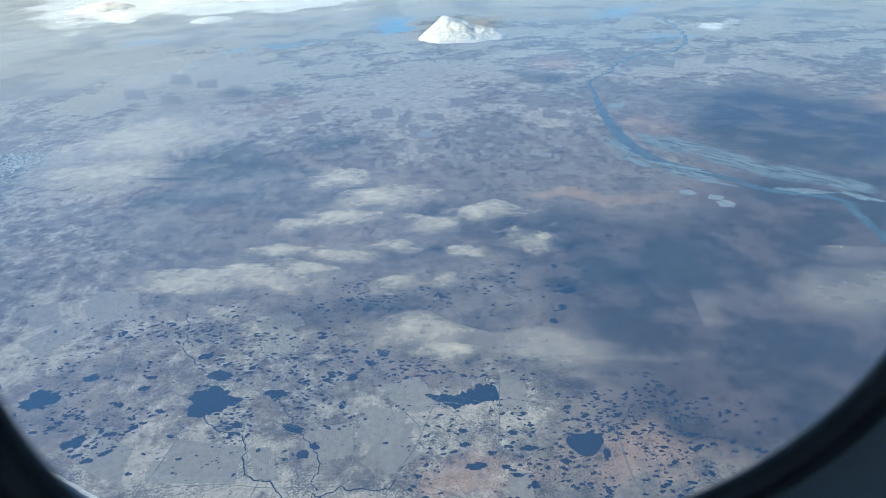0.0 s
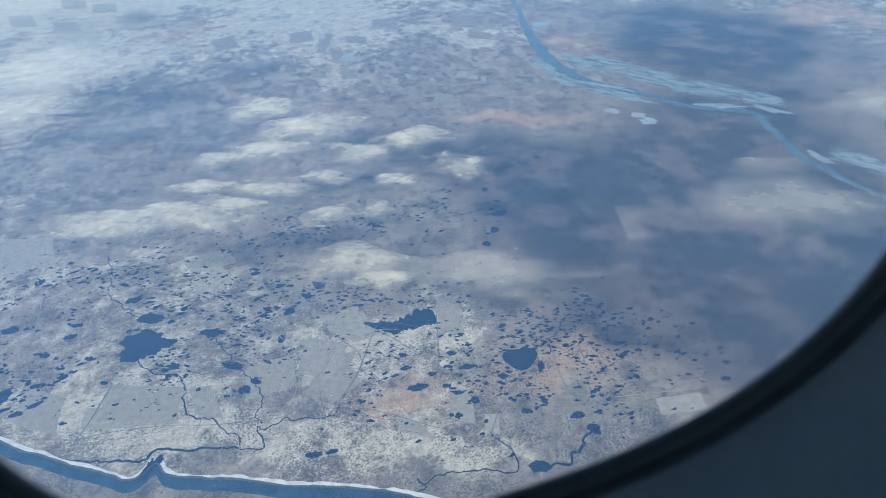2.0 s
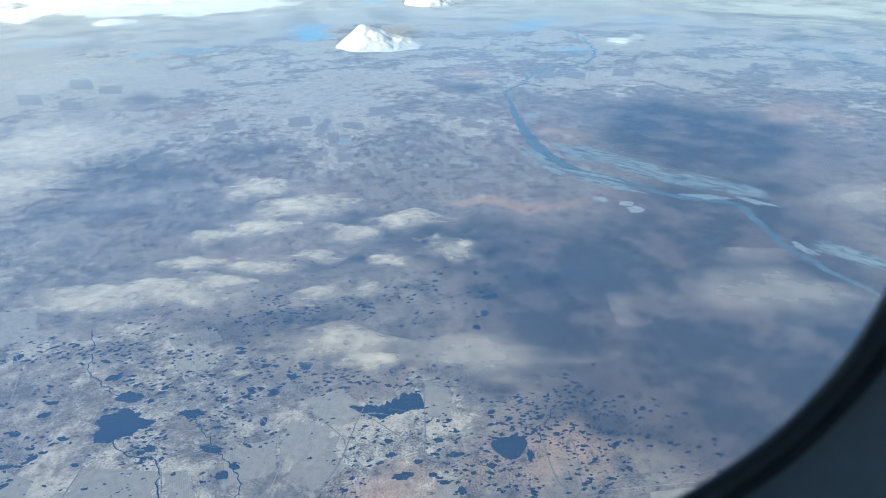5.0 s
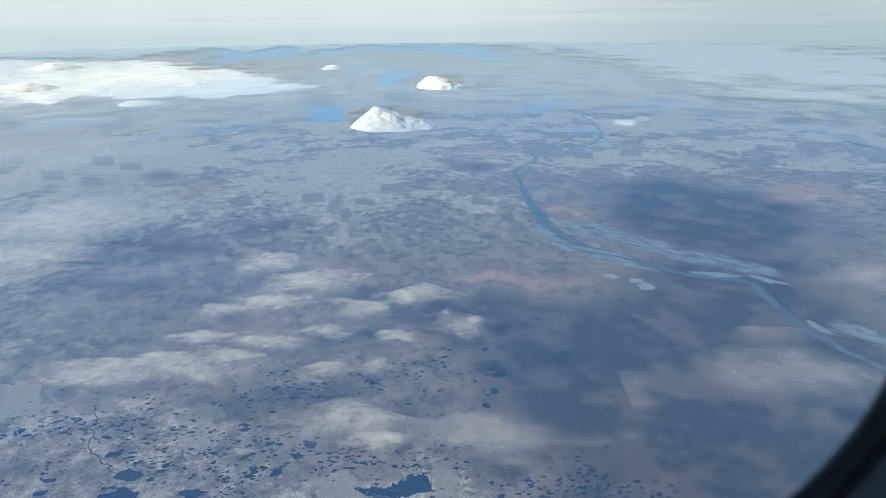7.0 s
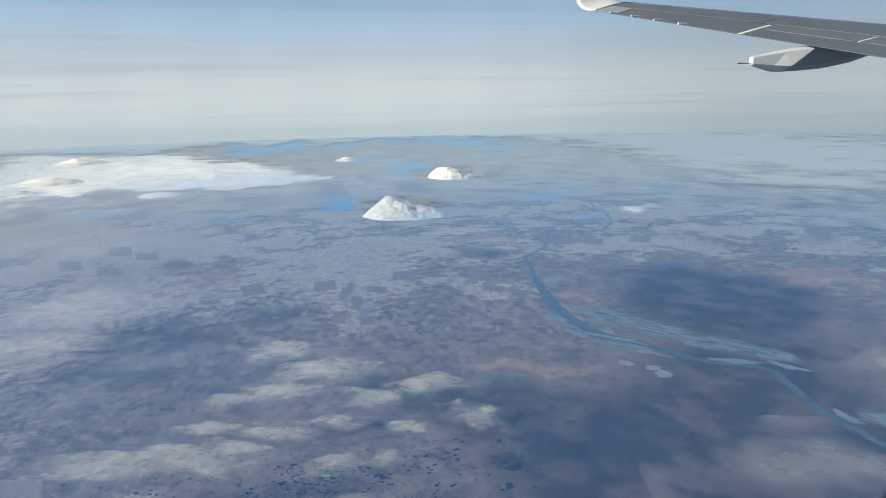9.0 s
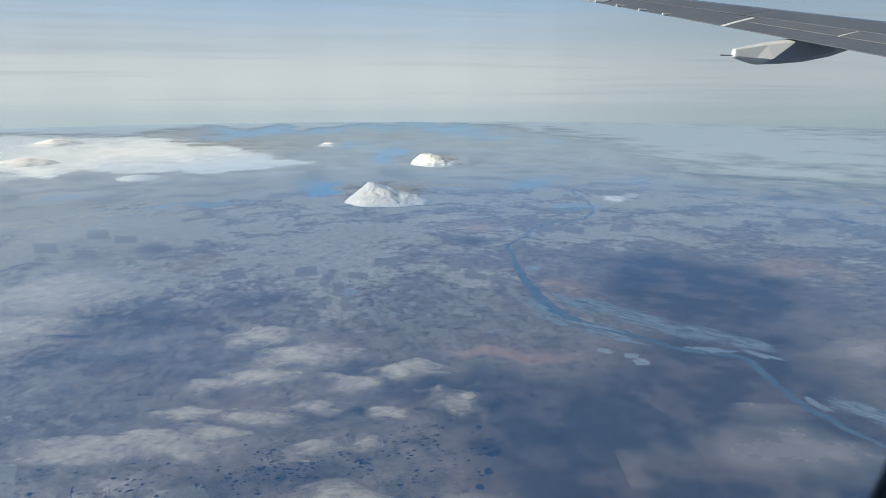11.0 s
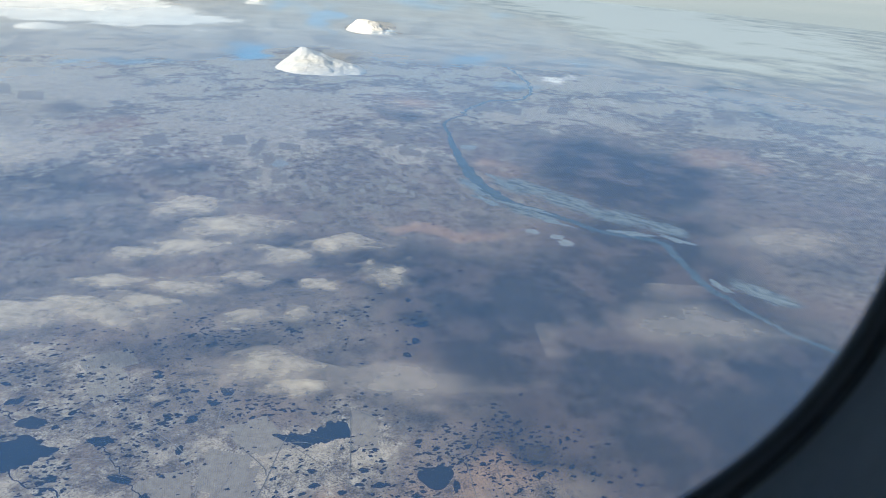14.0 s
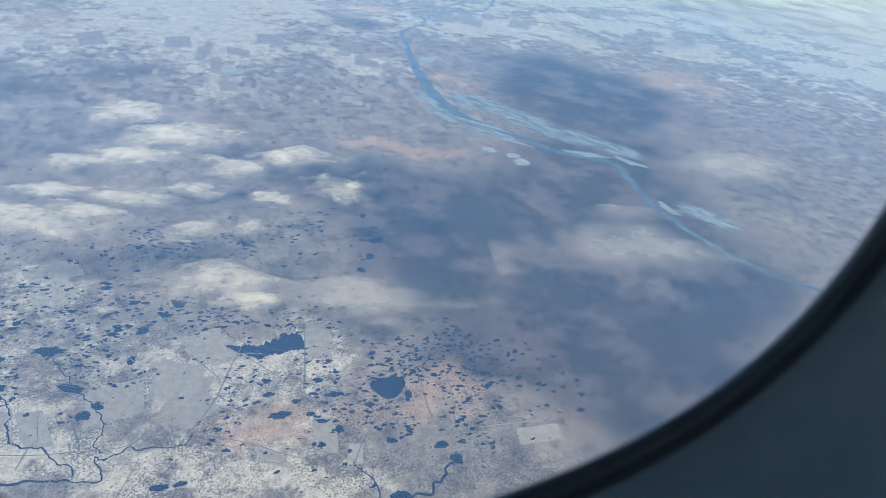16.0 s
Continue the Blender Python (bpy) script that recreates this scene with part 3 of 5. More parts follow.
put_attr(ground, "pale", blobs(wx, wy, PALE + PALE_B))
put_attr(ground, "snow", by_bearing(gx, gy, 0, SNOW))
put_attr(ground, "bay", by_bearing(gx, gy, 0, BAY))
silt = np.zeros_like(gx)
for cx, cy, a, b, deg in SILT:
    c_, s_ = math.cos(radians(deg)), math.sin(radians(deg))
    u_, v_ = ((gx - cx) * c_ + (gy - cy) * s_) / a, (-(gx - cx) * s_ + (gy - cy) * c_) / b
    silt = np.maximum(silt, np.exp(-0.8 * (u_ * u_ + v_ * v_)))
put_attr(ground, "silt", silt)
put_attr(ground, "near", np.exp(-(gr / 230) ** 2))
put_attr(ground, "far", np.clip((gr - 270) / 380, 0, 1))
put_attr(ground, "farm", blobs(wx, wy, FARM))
tagged(ground, "wintry coastal lowland with frost, heath and painted cloud shadow", "ground", kind="structure")


# ---- water ----
def shore_mesh(cx, cy, a, b, deg, seed, rough=0.28, n=72, lift=0.03):
    """An outline with bays and spits round an ellipse, as a flat fan."""
    th = np.linspace(0, 2 * math.pi, n, endpoint=False)
    k = 1 + rough * fbm(np.cos(th) * 1.7 + seed * 3.1, np.sin(th) * 1.7 + seed * 1.3, seed, 4) + 0.35 * rough * fbm(np.cos(th) * 7 + seed, np.sin(th) * 7, seed + 50, 3)
    u, v = a * k * np.cos(th), b * k * np.sin(th)
    c, s = math.cos(radians(deg)), math.sin(radians(deg))
    x, y = cx + u * c - v * s, cy + u * s + v * c
    verts = [(cx, cy, sag(cx, cy) + lift)] + list(zip(x, y, sag(x, y) + lift))
    faces = [(0, 1 + i, 1 + (i + 1) % n) for i in range(n)]
    return verts, faces


LAKES = [(-37.2, 120.8, 5.35, 4.34, -3), (-36.4, 129.9, 3.46, 1.73, -21), (-40.8, 138.9, 1.76, 1.37, -9), (-22, 119.6, 2.67, 1.46, -21),
        (-17.6, 106.9, 2.82, 1, -34), (-15.8, 98.9, 1.21, 1.2, -22), (-13.4, 100.5, 1.28, 0.67, -44), (-30.4, 111.2, 1.2, 0.8, -21),
        (-3.7, 121, 1.04, 1.49, -44), (-10.7, 139.3, 1.4, 0.93, -21), (1, 125.5, 1.7, 0.74, -40), (4.4, 128.6, 2.17, 0.85, -55),
        (-6.7, 111.9, 0.83, 1.24, -21), (-78.8, 131.5, 4.54, 3.05, -6), (-65.5, 114.4, 2.59, 1.89, 9), (-91.8, 138.6, 1.72, 3.28, 25),
        (-57.7, 109.5, 1.46, 0.74, 17), (-61.3, 108.1, 1.33, 0.66, 0)]
LAKES_MORE = [(34.9, 61.6, 1.79, 1.2, -22), (-4.5, 77.9, 1.68, 0.64, -10), (-0.8, 77.4, 1.25, 0.52, -4), (31, 89.3, 2.12, 0.67, -11),
        (37, 84.2, 1.1, 0.65, -22), (24.9, 85.7, 0.97, 0.62, -22), (18.8, 87.3, 2.02, 0.94, -9), (24.7, 77.5, 0.8, 0.84, -22),
        (22.8, 90, 0.98, 0.65, -2), (17.9, 93.4, 1.23, 0.67, -8), (45.7, 84.2, 0.74, 1.52, -22), (37.9, 74, 1.15, 0.57, -22),
        (29, 80, 0.94, 0.89, -22), (42.3, 75.4, 0.7, 0.6, -22), (28.7, 94.3, 1.15, 0.7, -22), (18.4, 97.5, 1.02, 0.69, -22),
        (46.9, 69.8, 1.4, 0.97, -10), (48.4, 65.9, 1.4, 1.18, -72), (-53.9, 129.6, 1.47, 1.02, -6)]
LAKES_MORE_B = [(-58.9, 125, 1.55, 0.73, -31), (-53.6, 116.2, 1.04, 0.87, -7), (-44.7, 111.2, 0.91, 0.6, -20), (-58.4, 115.2, 1.58, 0.68, -7),
        (-48.6, 120.2, 1.21, 0.66, -21), (-25.1, 102.3, 0.52, 0.59, -20), (-68.5, 137.1, 1.76, 1.41, 3), (-65.3, 155.4, 1.25, 1.28, -13),
        (-53.1, 133.5, 1.45, 0.83, -13), (60.2, 143.7, 2.45, 1.39, 7), (55.6, 136.3, 1.25, 1.62, -19), (51.1, 130.5, 1.21, 1.25, -19),
        (61, 158, 0.88, 1.37, -19)]
for i, row in enumerate(LAKES + LAKES_MORE + LAKES_MORE_B):
    size = row[2] * row[3]
    v, f = shore_mesh(*row, seed=i + 11, rough=0.5 if size > 6 else 0.42, n=110 if size > 3 else 56)
    tagged(mesh_ob("lake" if size > 3 else "pond", v, f, M_WATER), "dark blue lake with a ragged shore on frosty heath" if size > 3 else "small dark pond on frosty heath", "lake" if size > 3 else "pond", "lakes of the plain")

# the long lake: a chain of bays that widens to the east
cl = spline([(12.3, 110.6), (15.3, 108.4), (18.8, 106.6), (22.6, 107.2), (26.1, 107.8), (29, 108.3)], 12)
wd = np.interp(np.linspace(0, 1, len(cl)), [0, 0.12, 0.35, 0.6, 0.8, 0.95, 1], [0.15, 0.9, 1.9, 2.2, 2.9, 3.0, 1.7])
up = wd * (1 + 0.75 * fbm(cl[:, 0] * 1.1, cl[:, 1] * 1.1, 21))
dn = wd * (1 + 0.6 * fbm(cl[:, 0] * 1.1 + 40, cl[:, 1] * 1.1, 22))
v = [(x, y + u, 0.03 + sag(x, y)) for (x, y), u in zip(cl, up)] + [(x, y - u, 0.03 + sag(x, y)) for (x, y), u in zip(cl, dn)]
n_ = len(cl)
tagged(mesh_ob("lake", v, [(i, n_ + i, n_ + i + 1, i + 1) for i in range(n_ - 1)], M_WATER), "long dark blue lake with narrow western arm", "lake", "lakes of the plain")

# the shield-shaped pond with smooth banks
th = np.linspace(0, 2 * math.pi, 64, endpoint=False)
rad = 1 + 0.13 * np.cos(3 * (th - 0.45)) + 0.05 * np.cos(2 * th)
x, y = 42.5 + 3.6 * rad * np.cos(th + radians(-8)), 87.8 + 3.3 * rad * np.sin(th + radians(-8))
v = [(42.5, 87.8, 0.03)] + list(zip(x, y, 0.03 + sag(x, y)))
tagged(mesh_ob("lake", v, [(0, 1 + i, 1 + (i + 1) % 64) for i in range(64)], M_WATER), "shield-shaped blue lake with smooth even banks", "lake", "lakes of the plain")

# sea with a sandy coast
COAST = [(-200, 230), (-126.3, 166.7), (-92.9, 129.4), (-66.7, 104.7), (-51.7, 93), (-43.7, 87.6), (-38.1, 83.7), (-35.3, 84), (-32.9, 85.8), (-30.7, 82.4), (-24.9, 79.5), (-17.1, 76.4), (-9.3, 72.4), (-1.4, 69.5), (6.2, 66), (11.8, 62.9), (19.5, 57.1), (27.9, 49.8), (45, 40), (90, 36), (200, 24)]


def coast_line(off, wob, seed):
    c = spline(COAST, 16)
    d = np.gradient(c, axis=0)
    nrm = np.stack([-d[:, 1], d[:, 0]], -1) / np.hypot(d[:, 0], d[:, 1])[:, None]
    return c + nrm * (off + wob * fbm(c[:, 0] * 0.35, c[:, 1] * 0.35, seed))[:, None]


def band(name, a, b, za, zb, material, parent=None, label=""):
    n = len(a)
    v = [(p[0], p[1], sag(p[0], p[1]) + za) for p in a] + [(p[0], p[1], sag(p[0], p[1]) + zb) for p in b]
    return mesh_ob(name, v, [(i + 1, i, n + i, n + i + 1) for i in range(n - 1)], material, parent, label)


ca, cb, cc = coast_line(0.0, 0.3, 31), coast_line(0.42, 0.35, 31), coast_line(1.0, 0.5, 33)
far_side = ca - np.array([0, 2500.0])
tagged(band("sea", ca, far_side, 0.05, 0.05, M_SEA), "dark blue sea off a low sandy coast", "sea", kind="structure")
tagged(band("beach", cb, ca, 0.06, 0.07, M_SAND), "narrow black sand shoreline", "beach", kind="structure")
tagged(band("beach", cc, cb, 0.055, 0.065, M_SURF), "pale frosted beach ridge", "beach", kind="structure")


def ribbon(name, pts, w, material, label, category, wander=0.0, seed=1, n=12, lift=0.045, widths=None, group=""):
    c = spline(pts, n)
    d = np.gradient(c, axis=0)
    nrm = np.stack([-d[:, 1], d[:, 0]], -1) / (np.hypot(d[:, 0], d[:, 1])[:, None] + 1e-9)
    s = np.cumsum(np.hypot(d[:, 0], d[:, 1]))
    if wander:
        c = c + nrm * (wander * fbm(s * 0.55 / wander ** 0.5, s * 0 + seed * 5.3, seed, 3))[:, None]
        d = np.gradient(c, axis=0)
        nrm = np.stack([-d[:, 1], d[:, 0]], -1) / (np.hypot(d[:, 0], d[:, 1])[:, None] + 1e-9)
    h = np.full(len(c), w) if widths is None else np.interp(np.linspace(0, 1, len(c)), np.linspace(0, 1, len(widths)), widths)
    h = h * (1 + (0.35 if wander else 0.08) * fbm(s * 0.9, s * 0 + seed, seed + 7, 3))
    return tagged(band(name, c + nrm * h[:, None] / 2, c - nrm * h[:, None] / 2, lift, lift, material), label, category, group)


S = "narrow dark stream winding through frosty fields"
STREAMS_WEST = [([(-49, 162.1), (-46.9, 152.1), (-47, 144.9), (-43.9, 138.1), (-41.4, 134.3), (-38.3, 130.2)], 0.22, 1.0, None),
    ([(-38.2, 116.3), (-36.1, 112.1), (-32.6, 109.6), (-29.1, 107), (-27.9, 102.6), (-28, 98.8), (-27, 95.5), (-23.8, 93.4), (-22.2, 93.2), (-20.4, 89.7), (-17.8, 87.2), (-17.7, 85)], 0.26, 0.7, None),
    ([(-17.7, 84.3), (-22.3, 85.9), (-27, 87.1), (-30.5, 88.2), (-33.5, 89), (-35, 87.4), (-39, 88.6), (-45, 90.3), (-49.5, 92.4)], 0.6, 0.5, [0.35, 0.45, 0.55, 0.5, 0.65, 0.45, 0.35, 0.25]),
    ([(-17.5, 84.3), (-14.1, 82.7), (-13.2, 84.3), (-14, 88.2), (-12.2, 86.7), (-8.7, 88.5), (-6.6, 87.4), (-2.2, 86.4), (0.6, 85.7), (2.2, 88.1)], 0.26, 0.7, None)]
STREAMS_EAST = [([(-21.3, 117.6), (-18.7, 110.7), (-17, 106.6), (-14.4, 102.3), (-12.9, 98.4), (-12.6, 95.1), (-13.5, 91.6), (-13.3, 88.6)], 0.2, 0.8, None),
    ([(29, 71.7), (31.1, 67.3), (31.3, 63.2), (29.7, 61.9), (25.2, 64.3), (20.6, 65.4), (16.9, 65.9), (14, 65.2), (12.9, 66.5), (13.8, 64.4), (12, 63.6), (13.6, 62.4)], 0.24, 0.5, None),
    ([(49.2, 65.6), (45.6, 64.1), (43.1, 61.7), (38.6, 60.9), (35.4, 61.4)], 0.5, 1.4, None),
    ([(56.3, 95.5), (51.9, 91.3), (50.3, 91), (49.9, 87.8), (47.6, 86.8)], 0.22, 0.9, None)]
for k, (pts, width, wander, widths) in enumerate(STREAMS_WEST + STREAMS_EAST):
    ribbon("stream", pts, width, M_WATER, "broad dark stream behind the beach" if widths else S, "stream", wander, k + 1, 16, widths=widths, group="streams")
lag = shore_mesh(-33.6, 85.2, 2.6, 1.1, 60, 71, 0.9, 90, 0.065)
tagged(mesh_ob("lagoon", *lag, M_WATER), "dark lagoon at the stream's mouth", "lagoon")

# the wide glacial river with braids, bars and ice
RIVER = [(185.9, 369.1), (178.4, 379.8), (158.6, 362.7), (148, 329.1), (138.7, 297.4), (132, 263.1), (131.1, 242.8), (134.3, 226.9), (141.9, 215.4), (148.7, 203.9), (154.6, 192.1), (162.6, 184.7), (171, 178.4), (174.8, 171.6), (171.4, 160.9), (168.1, 149.4), (166.2, 138.9), (166.7, 129.3), (167.7, 118.7), (171, 104), (180, 88), (196, 70)]
ribbon("river", RIVER, 6, M_RIVER, "wide blue braided river crossing the plain", "river", 1.4, 9, 18, 0.07, [1.0, 1.2, 1.8, 2.8, 4.6, 6.5, 6.5, 5.5, 4.6, 4.0, 3.4, 3.0, 3.2, 3.2, 3.2, 3.2, 3.0, 2.6, 2.2, 1.8, 1.5, 1.2])
ribbon("river", [(316.6, 588.6), (291.6, 494.8), (268, 445.4), (242.6, 423.2), (215.9, 418), (186.3, 392.5), (180.4, 383.5)], 8, M_RIVER, "upper course of the river in blue distance", "river", 3.0, 10, 18, 0.1, [3, 3, 3, 2.5, 2.2, 2.0, 1.6])
BARS = [(142.7, 250.9, 12.23, 1.91, -83), (136.8, 221.2, 11.54, 1.82, -51), (141.9, 203.2, 7.28, 1.64, -55), (170.6, 138.6, 5.09, 2.07, -87),
        (168.1, 185.1, 8.47, 2.3, -35), (183, 175.4, 6.38, 2.19, -60), (126.2, 252.4, 11.52, 2.09, -86), (125, 230.1, 9.35, 2.09, -66)]
for i, (x, y, a, b, d) in enumerate(BARS):
    v, f = shore_mesh(x, y, a, b, d, 80 + i, 0.75, 90, 0.085 + 0.0004 * i)
    tagged(mesh_ob("river_bar", v, f, M_ICE), "pale ice-covered gravel bar in the river", "river bar", "bars of the river")
POOLS = [(127.8, 196.2, 2.86, 2.14, -39), (135, 189.2, 2.99, 3.15, -39), (135.2, 183.2, 3.21, 2.95, -48), (44.1, 297.6, 3.75, 5.29, -20),
        (151.4, 310.2, 4.5, 5.35, -68)]
for i, (x, y, a, b, d) in enumerate(POOLS):
    v, f = shore_mesh(x, y, a, b, d, 120 + i, 0.5 if i < 3 else 0.15, 64, 0.1)
    tagged(mesh_ob("frozen_pool", v, f, M_WHITE_ICE), "white frozen pool among brown fields", "pool", "frozen pools")

# very many small ponds of the heath
rng = np.random.RandomState(5)
PONDS = [(42.7, 93.1, 19.5, 10.9, 1), (56.3, 95.5, 14.6, 9.8, 0.9), (25.7, 87.1, 17.1, 9.6, 0.9), (51.1, 73.4, 10.6, 9.2, 0.7), (-57.6, 130, 15.3, 12.6, 1), (-46.9, 117, 18.6, 9.3, 0.8), (-57.8, 144.5, 16.2, 9.7, 0.6), (-16.1, 118.2, 12.6, 9.9, 0.6), (-6.7, 127.1, 16.3, 8.9, 0.6), (-32.5, 130.5, 17.4, 11, 0.6), (14.1, 121.3, 19.1, 6.6, 0.7), (-58.5, 128.6, 21, 10.9, 0.9), (-74.1, 119.5, 14.3, 7.8, 0.6), (6.2, 155.8, 34.1, 12.5, 0.6), (-32.9, 137.7, 22.8, 9.8, 0.7), (-51.9, 149.6, 18.6, 10.9, 0.5), (-25.7, 109, 13.3, 7, 0.7), (60.6, 83.9, 15.9, 9.2, 0.9), (59.4, 86.6, 13.5, 8.7, 0.8), (36.9, 151.8, 20.8, 9.6, 0.5)]
px, py = rng.uniform(-110, 92, 90000), rng.uniform(62, 215, 90000)
odds = blobs(px, py, PONDS) * 0.34 * np.clip(0.45 + 1.1 * fbm(px * 0.13, py * 0.13, 9), 0, 1) + 0.004
odds *= py > np.interp(px, [q[0] for q in COAST], [q[1] for q in COAST]) + 6
pick = rng.rand(len(px)) < odds * 0.95
px, py = px[pick], py[pick]
pa = 0.13 + 0.36 * rng.rand(len(px)) ** 2.2 + np.where(rng.rand(len(px)) < 0.06, 0.3, 0.0)
pv, pf = [], []
for x, y, a in zip(px, py, pa):
    v, f = shore_mesh(x, y, a * rng.uniform(1.0, 1.9), a * rng.uniform(0.65, 1.0), rng.uniform(-40, 20), int(rng.randint(9999)), 0.8, 12, 0.028)
    k = len(pv)
    pv += v
    pf += [tuple(q + k for q in t) for t in f]
tagged(mesh_ob("small_ponds", pv, pf, M_WATER), "countless small dark ponds scattered over the heath", "ponds", kind="stuff")

# ---- roads and fields ----
RD = "grey country road between frosty fields"
ribbon("road", [(-58.8, 97.6), (-51, 96.5), (-43.2, 96.7), (-31.2, 94.5), (-23.8, 92), (-16.3, 90.2), (-8.7, 88.9), (-4.5, 90.7), (1.7, 89.2), (5.9, 86.3), (12.1, 82.2), (19.8, 76.1), (28.6, 70.7), (36.7, 70), (47.8, 67.2), (54.2, 65)], 0.17, M_ROAD, "grey coastal highway", "road", 0, 1, 12, 0.05)
ROADS = [([(2.4, 88.9), (7.6, 95.2), (12.9, 105.1), (15.3, 109)], 0.19, M_ROAD),
    ([(30.9, 113.5), (26.7, 97.6), (23.9, 89.5)], 0.19, M_ROAD),
    ([(31.4, 114), (40.4, 103.1), (49.3, 92), (50.5, 89.9)], 0.19, M_ROAD),
    ([(41.7, 84.4), (33.3, 76.6), (29, 71)], 0.19, M_ROAD),
    ([(-3.4, 114.3), (-3.3, 102.2), (-6.2, 93.3), (-8.6, 89.6)], 0.16, M_TRACK),
    ([(50.5, 89.9), (48.3, 79.6), (48.4, 74.5), (51.1, 73.4)], 0.19, M_ROAD),
    ([(56.5, 87.4), (54.1, 79), (51.6, 73.2)], 0.19, M_ROAD),
    ([(15.1, 107.1), (21.1, 97.9), (26.4, 89.4)], 0.19, M_ROAD),
    ([(-18.6, 101.4), (-16.7, 92.9), (-16.5, 90.6)], 0.19, M_ROAD),
    ([(-23.4, 103.2), (-23.2, 95.4)], 0.16, M_TRACK),
    ([(-42.9, 110.5), (-46.2, 101.2), (-48.4, 96.6)], 0.19, M_ROAD),
    ([(24.5, 121.9), (23, 115.5), (26.7, 110.8)], 0.19, M_ROAD)]
TRACKS = [([(3, 123.4), (-0.1, 118.1), (-3.7, 114.4)], 0.19, M_ROAD),
    ([(55.9, 71.4), (63.8, 69.8), (73.6, 67.7)], 0.16, M_TRACK),
    ([(4.7, 110.2), (9, 101.9), (9.3, 99)], 0.19, M_ROAD),
    ([(6.2, 127.9), (3, 123.4), (1.2, 117.6)], 0.16, M_TRACK),
    ([(-14.9, 123.8), (-7, 112.8), (-3.7, 104.2)], 0.16, M_TRACK),
    ([(-72.4, 167.2), (-64.1, 151.5), (-62.6, 133.8)], 0.16, M_TRACK),
    ([(-27.7, 104.8), (-27, 94)], 0.16, M_TRACK),
    ([(58.5, 313.2), (58.3, 275.5), (58.2, 245.1)], 0.22, M_FAR_FIELD),
    ([(99.8, 260.4), (93.5, 232.6), (89.7, 209.1)], 0.22, M_FAR_FIELD),
    ([(37.3, 343.9), (33.6, 297.8), (30.5, 262)], 0.22, M_FAR_FIELD),
    ([(-3.9, 308.9), (18, 303.5), (37.8, 283)], 0.22, M_FAR_FIELD),
    ([(125.8, 196.6), (125.1, 183.6)], 0.22, M_FAR_FIELD),
    ([(81.9, 243.7), (76.9, 213.5)], 0.22, M_FAR_FIELD)]
for pts, w, m in ROADS + TRACKS:
    ribbon("road", pts, w, m, RD if m is M_ROAD else "pale frosted farm track", "road", 0, len(pts), 12, 0.052, group="country roads")


def quad_field(x, y, a, b, deg, material, label, skew=0.0):
    c, s = math.cos(radians(deg)), math.sin(radians(deg))
    n = 6
    v, f = [], []
    for i in range(n + 1):
        for j in range(n + 1):
            u, w = (i / n * 2 - 1) * a, (j / n * 2 - 1) * b
            u += skew * w + 0.06 * a * vnoise(np.array([i * 0.9 + x]), np.array([j * 0.9 + y]), 4)[0]
            px, py = u * c - w * s, u * s + w * c
            v.append((px, py, sag(x + px, y + py) - sag(x, y)))
    for i in range(n):
        for j in range(n):
            k = i * (n + 1) + j
            f.append((k, k + n + 1, k + n + 2, k + 1))
    ob = mesh_ob("field", v, f, material)
    ob.location = (x, y, sag(x, y) + 0.012 + 0.0006 * (len(bpy.data.meshes) % 24))
    return tagged(ob, label, "field", "fields")


FIELDS_PALE = [(32.3, 106.2, 2.95, 5.63, -34, -0.39), (9, 111.6, 4.69, 5.37, 8, -0.18), (26.1, 79.9, 2.44, 3.94, -35, -0.38),
        (67.7, 65.5, 4.78, 2.09, -11, 0.07), (1.3, 102.6, 4.97, 5.5, -33, -0.24), (-22, 141.1, 5.08, 3.11, 50, 0.5),
        (-70.1, 171.3, 6.53, 7.45, -17, -0.63), (-73, 170.9, 6.07, 8.48, 33, 0.12), (-84.7, 158.2, 5.97, 5.81, 44, -0),
        (-91.1, 171.6, 4.04, 6.54, 12, -0.21), (-36.4, 102.3, 8.36, 4.71, -22, -0.19), (-56.7, 107.5, 5.3, 4.23, -35, -0.63),
        (-23.8, 98.2, 2.36, 4.61, -8, -0.38), (30.2, 73.4, 1.42, 2.39, -22, -0.02), (10.8, 109.4, 3.6, 4.12, 5, -0.28),
        (-39.2, 99.8, 8.65, 2.84, -14, -0.24)]
FIELDS_PALE_B = [(-10.1, 100.9, 5.25, 4.78, 4, 0.18), (-22.1, 149.3, 5.87, 3.89, 7, -0.22), (-21.5, 137.2, 4.32, 2.92, 35, 0.31)]
FIELDS_FALLOW = [(3.7, 94.4, 4.09, 3.53, 29, 0.35), (15.3, 77.7, 2.97, 1.51, -34, -1.5), (2.7, 98.1, 4.13, 3.92, 3, 0.62)]
FIELDS_FAR = [(40.1, 305.2, 2.97, 10.77, 7, 0.2), (53.5, 324.5, 5.78, 5.45, -31, -0.4), (40.5, 276.3, 3.5, 6.27, -13, -0.12),
        (94.5, 232, 2.06, 6.03, -10, 0.13), (27.7, 281.7, 3.4, 4.65, -20, -0.25), (46.2, 229.9, 4.13, 5.41, -15, -0.1),
        (114.6, 305.4, 6.48, 5.46, -40, -0.36), (125.5, 295.1, 6.47, 3.56, -34, -0.11), (114.9, 333.2, 6.28, 7.32, -10, 0.11),
        (222.9, 391.4, 6.91, 10.38, -51, -0.36), (204.4, 399.9, 6.33, 9.52, -45, -0.34), (258.6, 387.7, 7.49, 11.72, -22, 0.24),
        (213.8, 332.9, 4.68, 6.83, -35, -0.12), (150.3, 311.1, 4.38, 6.39, -32, -0.31), (-31.6, 265.1, 5.63, 6.78, 0, -0.27),
        (-80.8, 284.8, 6.49, 7.7, 7, -0.27)]
